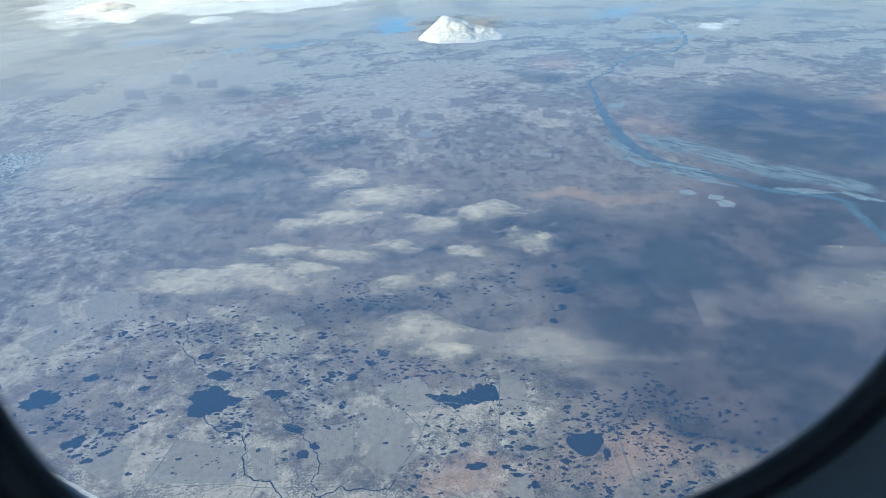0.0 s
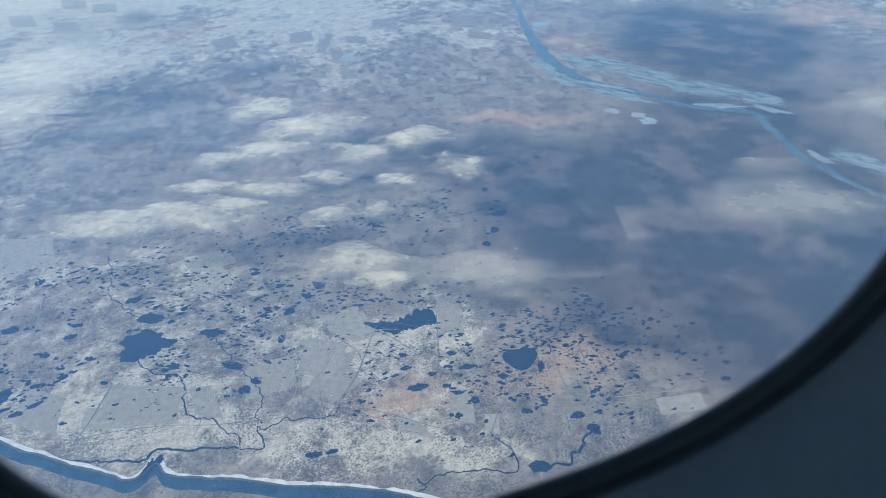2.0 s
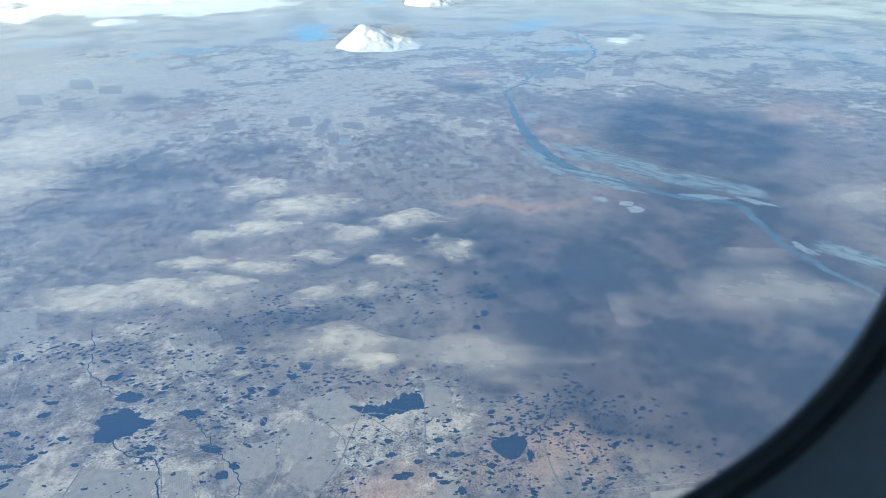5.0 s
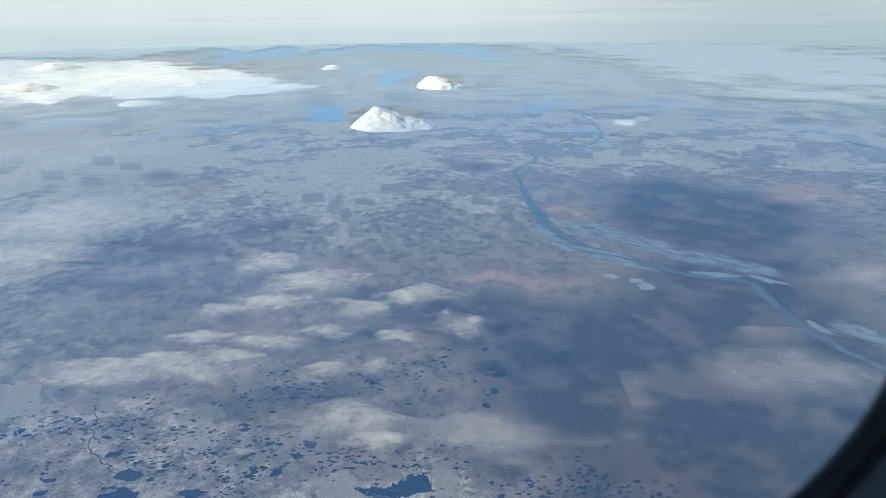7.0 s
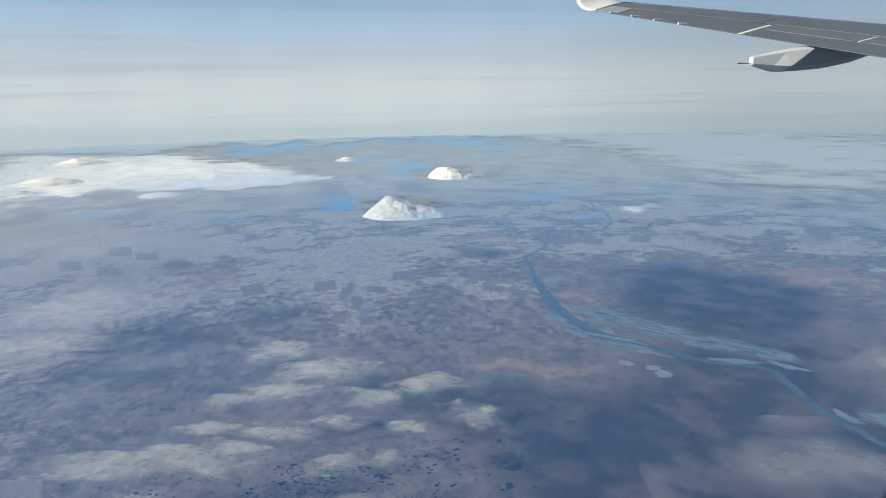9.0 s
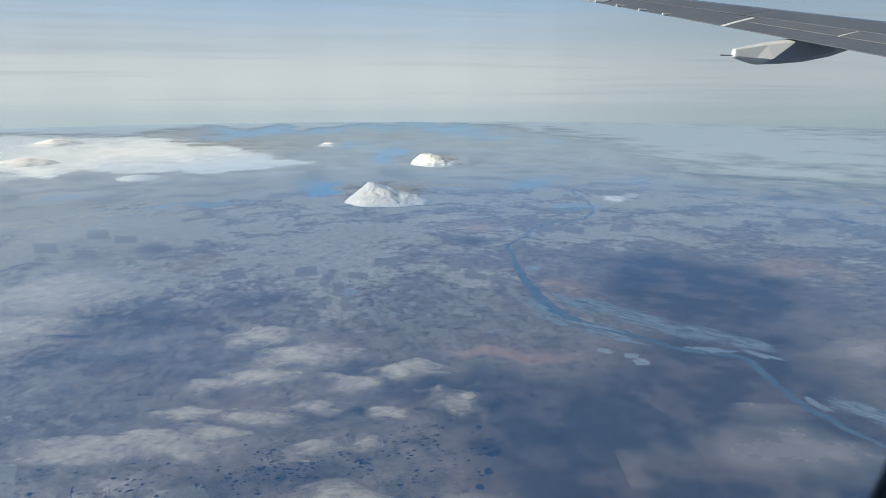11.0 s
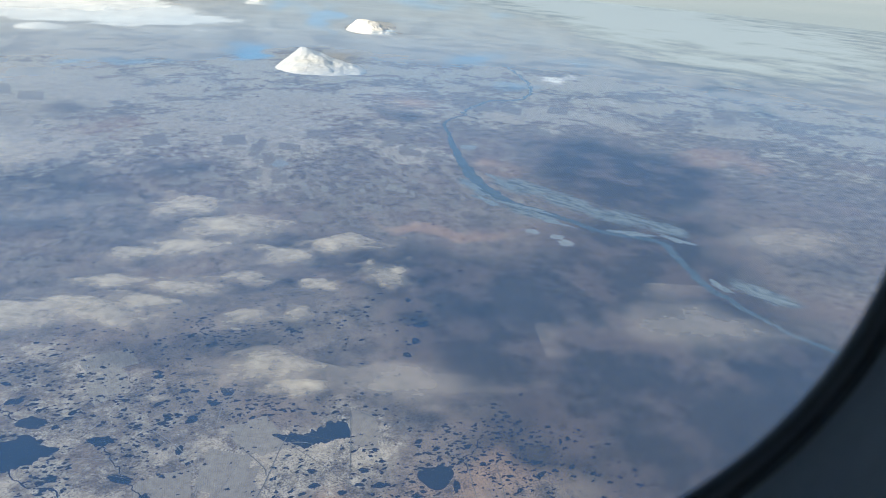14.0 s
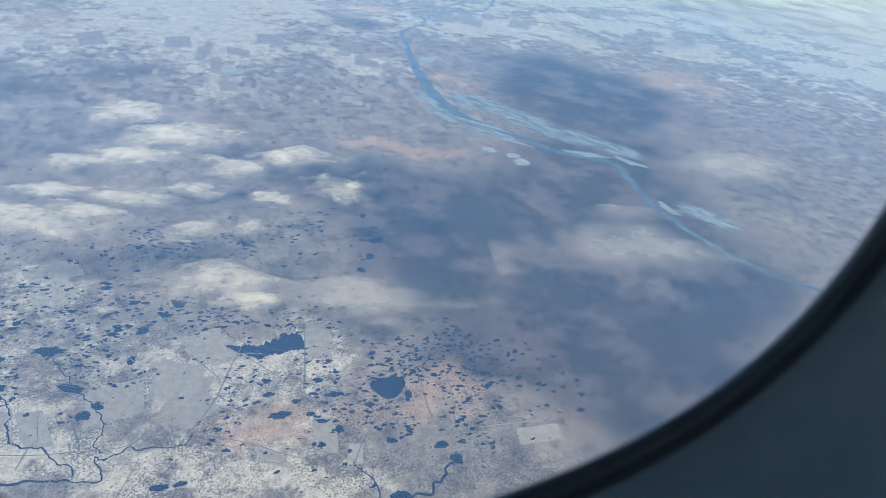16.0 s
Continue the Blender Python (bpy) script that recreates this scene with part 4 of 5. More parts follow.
FIELDS_FAR_B = [(-45.9, 299.9, 6.03, 8.22, 38, 0.37), (-103.2, 479.2, 8.17, 12.78, -23, -0.7), (-126.8, 445.2, 7.98, 12.06, -22, -0.82),
        (-99.7, 421.5, 7.58, 8.78, -27, -0.73), (-81.9, 455.9, 7.34, 10.94, -16, -0.41), (3.8, 440.4, 9.45, 5.11, 13, 0.17),
        (39.1, 330, 11.3, 2.09, 72, 0.9), (61.4, 243.9, 1.88, 7.5, -9, 0.04), (72, 233.9, 4.38, 4.07, -36, -0.36), (27.3, 342, 6.01, 8.56, 6, 0.17),
        (74.3, 348.9, 6.69, 7.56, -10, -0.01), (-11.7, 346.9, 6.04, 10.11, 21, 0.26)]
for rows, m, lab in ((FIELDS_PALE + FIELDS_PALE_B, M_FIELD, "pale frosted hay field"), (FIELDS_FALLOW, M_FALLOW, "brown fallow field"), (FIELDS_FAR + FIELDS_FAR_B, M_FAR_FIELD, "pale distant farm field")):
    for x, y, a, b, d, k in rows:
        quad_field(x, y, a, b, d, m, lab, k)


# patchwork of small far fields in tilted blocks
far_rng = np.random.RandomState(14)
for cx, cy, deg, rows_, cols in ((46, 300, -8, 4, 4), (30, 330, -12, 3, 4), (62, 262, -10, 3, 4), (92, 262, -18, 3, 5), (128, 310, -24, 3, 4), (112, 325, -24, 2, 5), (-30, 340, 8, 3, 4), (-70, 320, 14, 3, 4), (-105, 440, 18, 3, 5), (-60, 400, 12, 3, 4),
                                 (-130, 380, 20, 3, 4), (10, 290, -4, 3, 3), (-100, 250, 15, 3, 3), (20, 400, -6, 3, 4)):
    for i in range(rows_):
        for j in range(cols):
            if far_rng.rand() < 0.45:
                continue
            a, b = far_rng.uniform(0.9, 2.6), far_rng.uniform(1.6, 4.2)
            u, w = (j - cols / 2) * 6 + far_rng.normal(0, 1.2), (i - rows_ / 2) * 9 + far_rng.normal(0, 2)
            c, sn = math.cos(radians(deg)), math.sin(radians(deg))
            quad_field(cx + u * c - w * sn, cy + u * sn + w * c, a, b, deg + far_rng.normal(0, 4), M_FIELD if far_rng.rand() < 0.6 else M_FALLOW, "small pale frosted field in the farmed plain", far_rng.uniform(-0.15, 0.15))


def on_land(x, y):
    return y > np.interp(x, [q[0] for q in COAST], [q[1] for q in COAST]) + 5


made = 0
while made < 42:
    x, y = rng.uniform(-62, 44), rng.uniform(66, 128)
    a = radians(rng.choice((-26, 64, 58, -32)) + rng.normal(0, 5))
    k = rng.uniform(1.5, 5.0)
    p, q = (x - k * math.cos(a), y - k * math.sin(a)), (x + k * math.cos(a), y + k * math.sin(a))
    if not (on_land(*p) and on_land(*q)):
        continue
    pale_one = rng.rand() < 0.4
    ribbon("ditch", [p, ((p[0] + q[0]) / 2 + rng.normal(0, 0.05), (p[1] + q[1]) / 2), q], rng.uniform(0.07, 0.13), M_TRACK if pale_one else M_ROAD, "straight pale farm track" if pale_one else "straight dark drainage ditch", "ditch", 0, 1, 3, 0.04 + 0.0002 * made, group="ditches")
    made += 1
for k in range(14):
    x, y = rng.uniform(-120, 130), rng.uniform(190, 400)
    a = radians(rng.choice((-12, 78, 20, -60)) + rng.normal(0, 8))
    w = rng.uniform(5, 16)
    ribbon("ditch", [(x - w * math.cos(a), y - w * math.sin(a)), (x, y + rng.normal(0, 0.5)), (x + w * math.cos(a), y + w * math.sin(a))], rng.uniform(0.14, 0.28), M_FAR_FIELD, "straight pale farm track", "ditch", 0, 1, 3, 0.05 + 0.0005 * k, group="ditches")

# a town far to the west, as one carpet of small houses
tv, tf = [], []
for k in range(420):
    x, y = rng.normal(-158, 9), rng.normal(322, 11)
    a, b, h = rng.uniform(0.25, 0.8), rng.uniform(0.2, 0.45), rng.uniform(0.15, 0.4)
    c, sn = math.cos(0.5 + (k % 2) * 1.57), math.sin(0.5 + (k % 2) * 1.57)
    n0 = len(tv)
    for zz in (-0.05, h):
        tv += [(x + u * c - w * sn, y + u * sn + w * c, sag(x, y) + zz) for u, w in ((-a, -b), (a, -b), (a, b), (-a, b))]
    tv += [(x - a * c, y - a * sn, sag(x, y) + h * 1.5), (x + a * c, y + a * sn, sag(x, y) + h * 1.5)]
    tf += [tuple(n0 + q for q in t) for t in ((0, 1, 5, 4), (1, 2, 6, 5), (2, 3, 7, 6), (3, 0, 4, 7), (4, 5, 9, 8), (6, 7, 8, 9), (5, 6, 9), (7, 4, 8))]
tagged(mesh_ob("town", tv, tf, M_HOUSE, smooth=False), "distant town of many small pale houses", "town", kind="stuff")


# farms: tiny white houses with roofs
def farm_house(x, y, deg, s):
    e = new("farm_house")
    e.location, e.rotation_euler = (x, y, sag(x, y)), (0, 0, radians(deg))
    bm = bmesh.new()
    bmesh.ops.create_cube(bm, size=1.0)
    for q in bm.verts:
        q.co = (q.co.x * s * 2, q.co.y * s, (q.co.z + 0.5) * s * 0.7)
    part("wall", bm, M_HOUSE, e)
    a, b, h, t = s * 1.05, s * 0.58, s * 0.7, s * 1.15
    mesh_ob("roof", [(-a, -b, h), (a, -b, h), (a, b, h), (-a, b, h), (-a, 0, t), (a, 0, t)], [(0, 1, 5, 4), (2, 3, 4, 5), (0, 4, 3), (1, 2, 5), (0, 3, 2, 1)], M_ROAD, e, "dark pitched roof", False)
    return tagged(e, "white farm house with dark pitched roof", "house", "farm houses")


for k in range(46):
    hub = [(56, 124), (-9.5, 114), (25.5, 73), (-33, 104), (-96, 190), (45, 300), (60, 262), (-24, 136), (110, 300), (-2, 90)][k % 10]
    farm_house(hub[0] + rng.normal(0, 1.6), hub[1] + rng.normal(0, 2.2), rng.uniform(0, 180), rng.uniform(0.1, 0.2))


# ---- mountains ----
def mountain(x, y, a, b, h, deg, seed, label, flat=0.5, peak=(0.0, 0.0), n=90):
    """A snow-clad table mountain with gullied flanks: a grid of heights over an ellipse."""
    g = np.linspace(-1.15, 1.15, n)
    U, V = np.meshgrid(g, g, indexing="ij")
    w = 0.19 * fbm(U * 3.4 + seed, V * 3.0, seed, 6)
    r = np.hypot(U, V) + w
    # height falls from the summit to the foot along every way down
    dx, dy = U - peak[0], V - peak[1]
    A_, B_, C_ = dx * dx + dy * dy + 1e-9, 2 * (peak[0] * dx + peak[1] * dy), peak[0] ** 2 + peak[1] ** 2 - 1
    reach = (-B_ + np.sqrt(np.maximum(B_ * B_ - 4 * A_ * C_, 0))) / (2 * A_)
    body = np.clip(1 - 1 / reach + 0.6 * w, 0, 1)
    body = np.clip(body / (1 - flat), 0, 1) ** 0.85
    crest = 1.0 + 0.06 * fbm(U * 3, V * 3 + seed, seed + 8, 3)
    gully = 1 - 0.1 * np.abs(fbm(U * 8 + 9, V * 8 + seed, seed + 3, 5)) * (1 - 0.6 * body)
    z = h * body * crest * gully - 0.25
    c, s = math.cos(radians(deg)), math.sin(radians(deg))
    X, Y = U * a * c - V * b * s, U * a * s + V * b * c
    Z = z + sag(x + X, y + Y) - sag(x, y)
    idx = np.arange(n * n).reshape(n, n)
    keep = (z[:-1, :-1] > -0.2) | (z[1:, 1:] > -0.2)
    q = np.stack([idx[:-1, :-1], idx[1:, :-1], idx[1:, 1:], idx[:-1, 1:]], -1)[keep]
    ob = mesh_ob("mountain", np.stack([X, Y, Z], -1).reshape(-1, 3), q.tolist(), M_SNOW)
    ob.location = (x, y, sag(x, y))
    return tagged(ob, label, "mountain", "snowy mountains")


mountain(119, 549, 37, 30, 17.5, -12, 3, "white snow-covered mountain with a sharp western peak", 0.0, (-0.42, 0.15), 150)
mountain(247, 829, 32, 36, 13.5, -16, 8, "snow-covered table mountain beyond the plain", 0.3, (-0.4, 0.1), 120)
mountain(150, 1195, 20, 30, 6, 0, 12, "small distant snowy hill", 0.3)
mountain(-297, 1010, 46, 42, 9, 10, 14, "rounded snowy hill at the plateau's edge", 0.2)
mountain(-121, 790, 24, 26, 4, 10, 15, "low snowy hill at the plateau's edge", 0.2)
mountain(-362, 1440, 50, 60, 11, 0, 16, "distant snowy mountain on the plateau", 0.2)


# ---- clouds ----
def cloud(x, y, rt, rr, thick, base, material, name, label, group, seed, dense=1.0, n=34):
    """A lumpy dome of vapour with thin edges; its cover falls off outwards."""
    g = np.linspace(-1.3, 1.3, n)
    U, V = np.meshgrid(g, g, indexing="ij")
    r = np.hypot(U, V) * (1 + 0.6 * fbm(U * 1.6 + seed, V * 1.6, seed, 4))
    cover = np.clip(1.25 - r, 0, 1) * dense
    z = thick * np.clip(1 - r * r, 0, 1) ** 0.5 * (0.8 + 0.35 * fbm(U * 1.8 + seed, V * 1.8 - seed, seed + 5, 2))
    ex, ey = math.sin(FACING), math.cos(FACING)
    X, Y = U * rt * ey + V * rr * ex, -U * rt * ex + V * rr * ey
    Z = z + sag(x + X, y + Y) - sag(x, y)
    idx = np.arange(n * n).reshape(n, n)
    keep = (cover[:-1, :-1] + cover[1:, 1:] + cover[1:, :-1] + cover[:-1, 1:]) > 0.0
    q = np.stack([idx[:-1, :-1], idx[1:, :-1], idx[1:, 1:], idx[:-1, 1:]], -1)[keep]
    ob = mesh_ob(name, np.stack([X, Y, Z], -1).reshape(-1, 3), q[:, ::-1].tolist(), material)
    put_attr(ob, "cover", cover.ravel())
    ob.location = (x, y, sag(x, y) + base)
    return tagged(ob, label, "cloud", group)


CLOUDS = [(14.3, 188.7, 13.2, 7.6), (-0.9, 179, 10.7, 5.6), (-15.8, 178.6, 6.1, 4.7), (26.8, 165.4, 7.7, 5.6), (45.1, 169.5, 8.9, 6),
        (51.7, 147.8, 6.4, 6), (-1.7, 155, 7.9, 3.2), (13.7, 156.3, 4.5, 3), (23.3, 133.8, 2.9, 4.2), (-11.5, 149.7, 6.9, 3.5),
        (-22.1, 146.4, 9, 4.5), (-40.2, 150.6, 14.9, 4.9), (2.1, 206.7, 11.1, 8.2), (10.1, 136.9, 5.9, 3.2), (12.4, 114.2, 9.6, 5.6),
        (17.1, 106.8, 4.9, 2.9), (-19.9, 163.2, 8.1, 2.7), (31.5, 147.2, 4.7, 2.8), (-29, 155.6, 6.2, 2.5)]
STRATUS = [(-87.2, 288.9, 37.2, 25.8), (-85.6, 248.6, 23.7, 13.1), (119.5, 101.2, 24.2, 14), (42.6, 101.2, 16.7, 5.1), (196.9, 138, 22.6, 10.4)]
for i, (x, y, a, b) in enumerate(CLOUDS):
    cloud(x, y, a * 1.6, b * 1.5, 0.4 * b, 15.0, M_CLOUD, "cumulus_cloud", "small soft white cumulus cloud over the plain", "cumulus clouds", 200 + i, 1.0)
for i, (x, y, a, b) in enumerate(STRATUS):
    cloud(x, y, a * 1.35, b * 1.35, 0.1 * b, 14.0 + 0.05 * i, M_CLOUD if i < 2 else M_VEIL, "stratus_veil", "thin grey veil of stratus over the plain", "stratus veils", 300 + i, 1.0)


def vapour_sheet(name, rows, lift, material, radii, degs, label, category):
    ob, x, y = polar_sheet(name, material, radii, np.radians(degs), (lift, lift))
    put_attr(ob, "cover", blobs(x + 0.08 * np.hypot(x, y) * fbm(x / 40, y / 40, 77), y + 0.06 * np.hypot(x, y) * fbm(x / 30, y / 30, 78), rows))
    # keep the cloudy stretches alone
    bm = bmesh.new()
    bm.from_mesh(ob.data)
    lay = bm.verts.layers.float["cover"]
    bmesh.ops.delete(bm, geom=[q for q in bm.faces if max(w[lay] for w in q.verts) < 0.03], context="FACES")
    bm.to_mesh(ob.data)
    bm.free()
    return tagged(ob, label, category, kind="stuff")


VEILS = [(53.4, 92.4, 12.4, 3.8, 0.5), (53.1, 138.2, 9.2, 6, 0.35), (-69.2, 197.9, 18.1, 13.4, 0.4), (92.5, 121.1, 8.7, 4.7, 0.3),
        (85.3, 110.9, 6.7, 3, 0.4), (169.8, 173.1, 16.6, 5.9, 0.5), (108, 90.8, 8.4, 7.4, 0.4), (119.6, 82.7, 8.3, 11.5, 0.4)]
WISPS = [(-89.8, 399.7, 36.1, 36.6, 0.5), (-147.7, 465.7, 37.7, 40.1, 0.5), (-72.8, 242.9, 24.1, 11.6, 0.45), (-36, 216.9, 18.3, 6.3, 0.4),
        (-89.3, 287.9, 28.4, 23, 0.5), (-60.7, 216.3, 21.5, 15.6, 0.35), (-41.1, 229.8, 23, 17.6, 0.3), (-55.6, 169.3, 20.9, 10.3, 0.35),
        (-39, 180.1, 20.7, 9.3, 0.35), (-13.6, 220, 12.5, 11.1, 0.3), (-110.1, 423.2, 35.4, 41.7, 0.35), (-138.8, 468.4, 23.3, 29.2, 0.5),
        (223.7, 327.2, 31.1, 23.2, 0.4), (277.6, 354.3, 37.9, 24.6, 0.45), (284.3, 432.7, 26.6, 21.9, 0.6), (408.2, 421.9, 55.8, 46, 0.4),
        (57.1, 274.2, 18.6, 14.5, 0.3), (-51.4, 144.1, 21.3, 10.7, 0.35), (17.8, 125.8, 16.6, 7, 0.3)]
WISPS_B = [(-6.9, 127.2, 12.3, 6.8, 0.3)]
vapour_sheet("thin_cloud_layer", VEILS + WISPS + WISPS_B, 14.0, M_WISP, np.geomspace(60, 900, 130), np.arange(-60, 80, 1.0), "ragged white veils and wisps of thin cloud", "cloud layer")

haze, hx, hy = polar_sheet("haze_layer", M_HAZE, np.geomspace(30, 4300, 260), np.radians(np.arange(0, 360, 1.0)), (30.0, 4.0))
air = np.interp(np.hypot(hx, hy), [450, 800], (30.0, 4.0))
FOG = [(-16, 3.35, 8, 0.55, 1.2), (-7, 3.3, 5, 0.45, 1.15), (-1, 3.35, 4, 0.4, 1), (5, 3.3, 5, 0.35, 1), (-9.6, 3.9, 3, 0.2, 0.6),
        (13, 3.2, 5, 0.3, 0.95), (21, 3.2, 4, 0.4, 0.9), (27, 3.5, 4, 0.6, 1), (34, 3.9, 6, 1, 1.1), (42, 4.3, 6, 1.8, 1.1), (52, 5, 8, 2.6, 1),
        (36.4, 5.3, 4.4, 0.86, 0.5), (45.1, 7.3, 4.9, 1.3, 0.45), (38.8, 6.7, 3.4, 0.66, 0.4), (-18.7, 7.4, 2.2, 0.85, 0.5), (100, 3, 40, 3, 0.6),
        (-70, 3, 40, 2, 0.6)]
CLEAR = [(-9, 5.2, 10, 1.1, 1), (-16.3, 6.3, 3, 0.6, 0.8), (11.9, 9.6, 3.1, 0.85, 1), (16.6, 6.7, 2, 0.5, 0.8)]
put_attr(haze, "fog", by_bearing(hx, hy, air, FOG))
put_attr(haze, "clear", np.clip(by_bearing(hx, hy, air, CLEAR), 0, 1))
tagged(haze, "sheet of painted blue haze lying over the land", "haze", kind="structure")

nb = 240
wall_x = np.linspace(-4200, 8200, nb)
wall_y = 3000 - 0.06 * wall_x
v = [(x, y, z * math.hypot(x, y) / 3000) for z in (-130.0, 120.0, 400.0, 900.0) for x, y in zip(wall_x, wall_y)]
f = [(k * nb + i, k * nb + i + 1, (k + 1) * nb + i + 1, (k + 1) * nb + i) for k in range(3) for i in range(nb - 1)]
tagged(mesh_ob("backdrop", v, f, M_BANK), "glowing backdrop of a far white cloud bank along the horizon", "backdrop", kind="structure")


# ---- aircraft wing, seen from the cabin ----
def te(y):
    return Vector((7.92 + 0.3 * (14 - y), y, EYE + 0.48 + (y - 8.1) * 0.239))


def le(y):
    return Vector((8.76 + 0.55 * (14.3 - y), y, EYE + 1.14 + (y - 9.6) * 0.217))


def skin(y, u, side=1, lift=0.0):
    """A point of the wing's surface at span y and chord fraction u from the leading edge."""
    a, b = le(y), te(y)
    c = (b - a).length
    t = 0.6 * (0.2969 * math.sqrt(u) - 0.126 * u - 0.3516 * u * u + 0.2843 * u ** 3 - 0.1036 * u ** 4)
    p = a.lerp(b, u)
    p.z += side * t * c * (0.75 if side > 0 else 0.55) + lift
    return p


def wing_patch(name, parent, y0, y1, u0, u1, material, label="", lift=0.008, ny=10, nu=5):
    """A skin panel of a few millimetres that lies on the wing's top."""
    v, f = [], []
    for i in range(ny + 1):
        for j in range(nu + 1):
            y, u = y0 + (y1 - y0) * i / ny, u0 + (u1 - u0) * j / nu
            v.append(skin(y, u, 1, lift))
    for i in range(ny):
        for j in range(nu):
            k = i * (nu + 1) + j
            f.append((k, k + 1, k + nu + 2, k + nu + 1))
    n = len(v)
    edge = [i * (nu + 1) for i in range(ny + 1)] + [ny * (nu + 1) + j for j in range(1, nu + 1)] + [i * (nu + 1) + nu for i in range(ny - 1, -1, -1)] + [j for j in range(nu - 1, 0, -1)]
    m = len(edge)
    v += [v[k].copy() for k in edge] + [v[k] - Vector((0, 0, lift + 0.004)) for k in edge]
    f += [(n + k, n + (k + 1) % m, n + m + (k + 1) % m, n + m + k) for k in range(m)]
    return mesh_ob(name, v, f, material, parent, label)


wing = tagged(new("aircraft_wing"), "grey swept airliner wing with panels, flaps and upturned tip", "wing")
us = [0, 0.01, 0.03, 0.07, 0.14, 0.25, 0.4, 0.55, 0.7, 0.85, 1.0]
ys = np.linspace(0.24, 14.3, 30)
v, f = [], []
ring = [(u, 1) for u in us] + [(u, -1) for u in us[-2:0:-1]]
for y in ys:
    v += [skin(y, u, s) for u, s in ring]
k_ = len(ring)
for i in range(len(ys) - 1):
    f += [(i * k_ + j, i * k_ + (j + 1) % k_, (i + 1) * k_ + (j + 1) % k_, (i + 1) * k_ + j) for j in range(k_)]
mesh_ob("wing_box", v, f, M_GAP, wing, "dark structure showing in the panel gaps")
for a, b in ((1.2, 5.2), (5.23, 8.6), (8.63, 11.4), (11.43, 14.2)):
    wing_patch("slat", wing, a, b, 0.004, 0.16, M_SLAT, "metal leading edge slat with sky reflection painted blue-grey", 0.01, 12, 8)
for a, b in ((1.2, 4.6), (4.62, 7.9), (7.92, 10.9), (10.92, 14.25)):
    wing_patch("skin_panel", wing, a, b, 0.172, 0.56, M_WING, "", 0.008, 12, 6)
for a, b in ((3.0, 5.1), (5.14, 7.1), (7.14, 8.95), (8.99, 10.6)):
    wing_patch("spoiler", wing, a, b, 0.585, 0.77, M_PANEL, "", 0.012, 8, 4)
wing_patch("flap", wing, 2.0, 5.6, 0.79, 0.995, M_WING, "", 0.008, 10, 4)
wing_patch("flap", wing, 5.65, 10.62, 0.79, 0.995, M_WING, "", 0.008, 10, 4)
wing_patch("aileron", wing, 10.72, 13.6, 0.6, 0.995, M_WING, "", 0.01, 10, 5)
wing_patch("seal_strip", wing, 10.63, 10.71, 0.6, 0.99, M_WHITE, "pale seal strip between flap and aileron", 0.006, 2, 4)
wing_patch("seal_strip", wing, 8.955, 8.985, 0.585, 0.77, M_WHITE, "pale seal strip between spoilers", 0.01, 2, 4)
wing_patch("skin_panel", wing, 13.66, 14.25, 0.585, 0.995, M_FAIR, "", 0.008, 4, 4)


def wick(y):
    a = te(y)
    bm = bmesh.new()
    bmesh.ops.create_cone(bm, cap_ends=True, segments=6, radius1=0.026, radius2=0.02, depth=0.2)
    bmesh.ops.transform(bm, matrix=Matrix.Translation(a + Vector((0.0, 0, 0.03))) @ Matrix.Rotation(radians(90), 4, "Y"), verts=bm.verts)
    part("static_wick", bm, M_WHITE, wing, "short white static discharger")


for y in (11.9, 12.5, 13.1, 13.7):
    wick(y)
# upturned tip
v, f = [], []
for i in range(13):
    t = i / 12
    bend = radians(78) * min(1, t * 1.6)
    a, b = le(14.3), te(14.3)
    out = 0.55 * math.sin(bend) + 0.35 * t
    rise = 0.5 * (1 - math.cos(bend)) + max(0, t - 0.4) * 2.6
    a = a + Vector((-0.55 * t - 0.9 * max(0, t - 0.4), out, rise))
    b = b + Vector((-0.35 * t - 0.25 * max(0, t - 0.4), out, rise))
    nrm = Vector((0, -math.sin(bend), math.cos(bend)))
    for u, s in ring:
        th_ = 0.6 * (0.2969 * math.sqrt(u) - 0.126 * u - 0.3516 * u * u + 0.2843 * u ** 3 - 0.1036 * u ** 4) * (b - a).length
        v.append(a.lerp(b, u) + nrm * th_ * (0.75 if s > 0 else -0.55) + Vector((0, 0, 0.01)))
for i in range(12):
    f += [(i * k_ + j, i * k_ + (j + 1) % k_, (i + 1) * k_ + (j + 1) % k_, (i + 1) * k_ + j) for j in range(k_)]
f.append(tuple(12 * k_ + j for j in range(k_)))
mesh_ob("winglet", v, f, M_WHITE, wing, "white upturned wing tip")


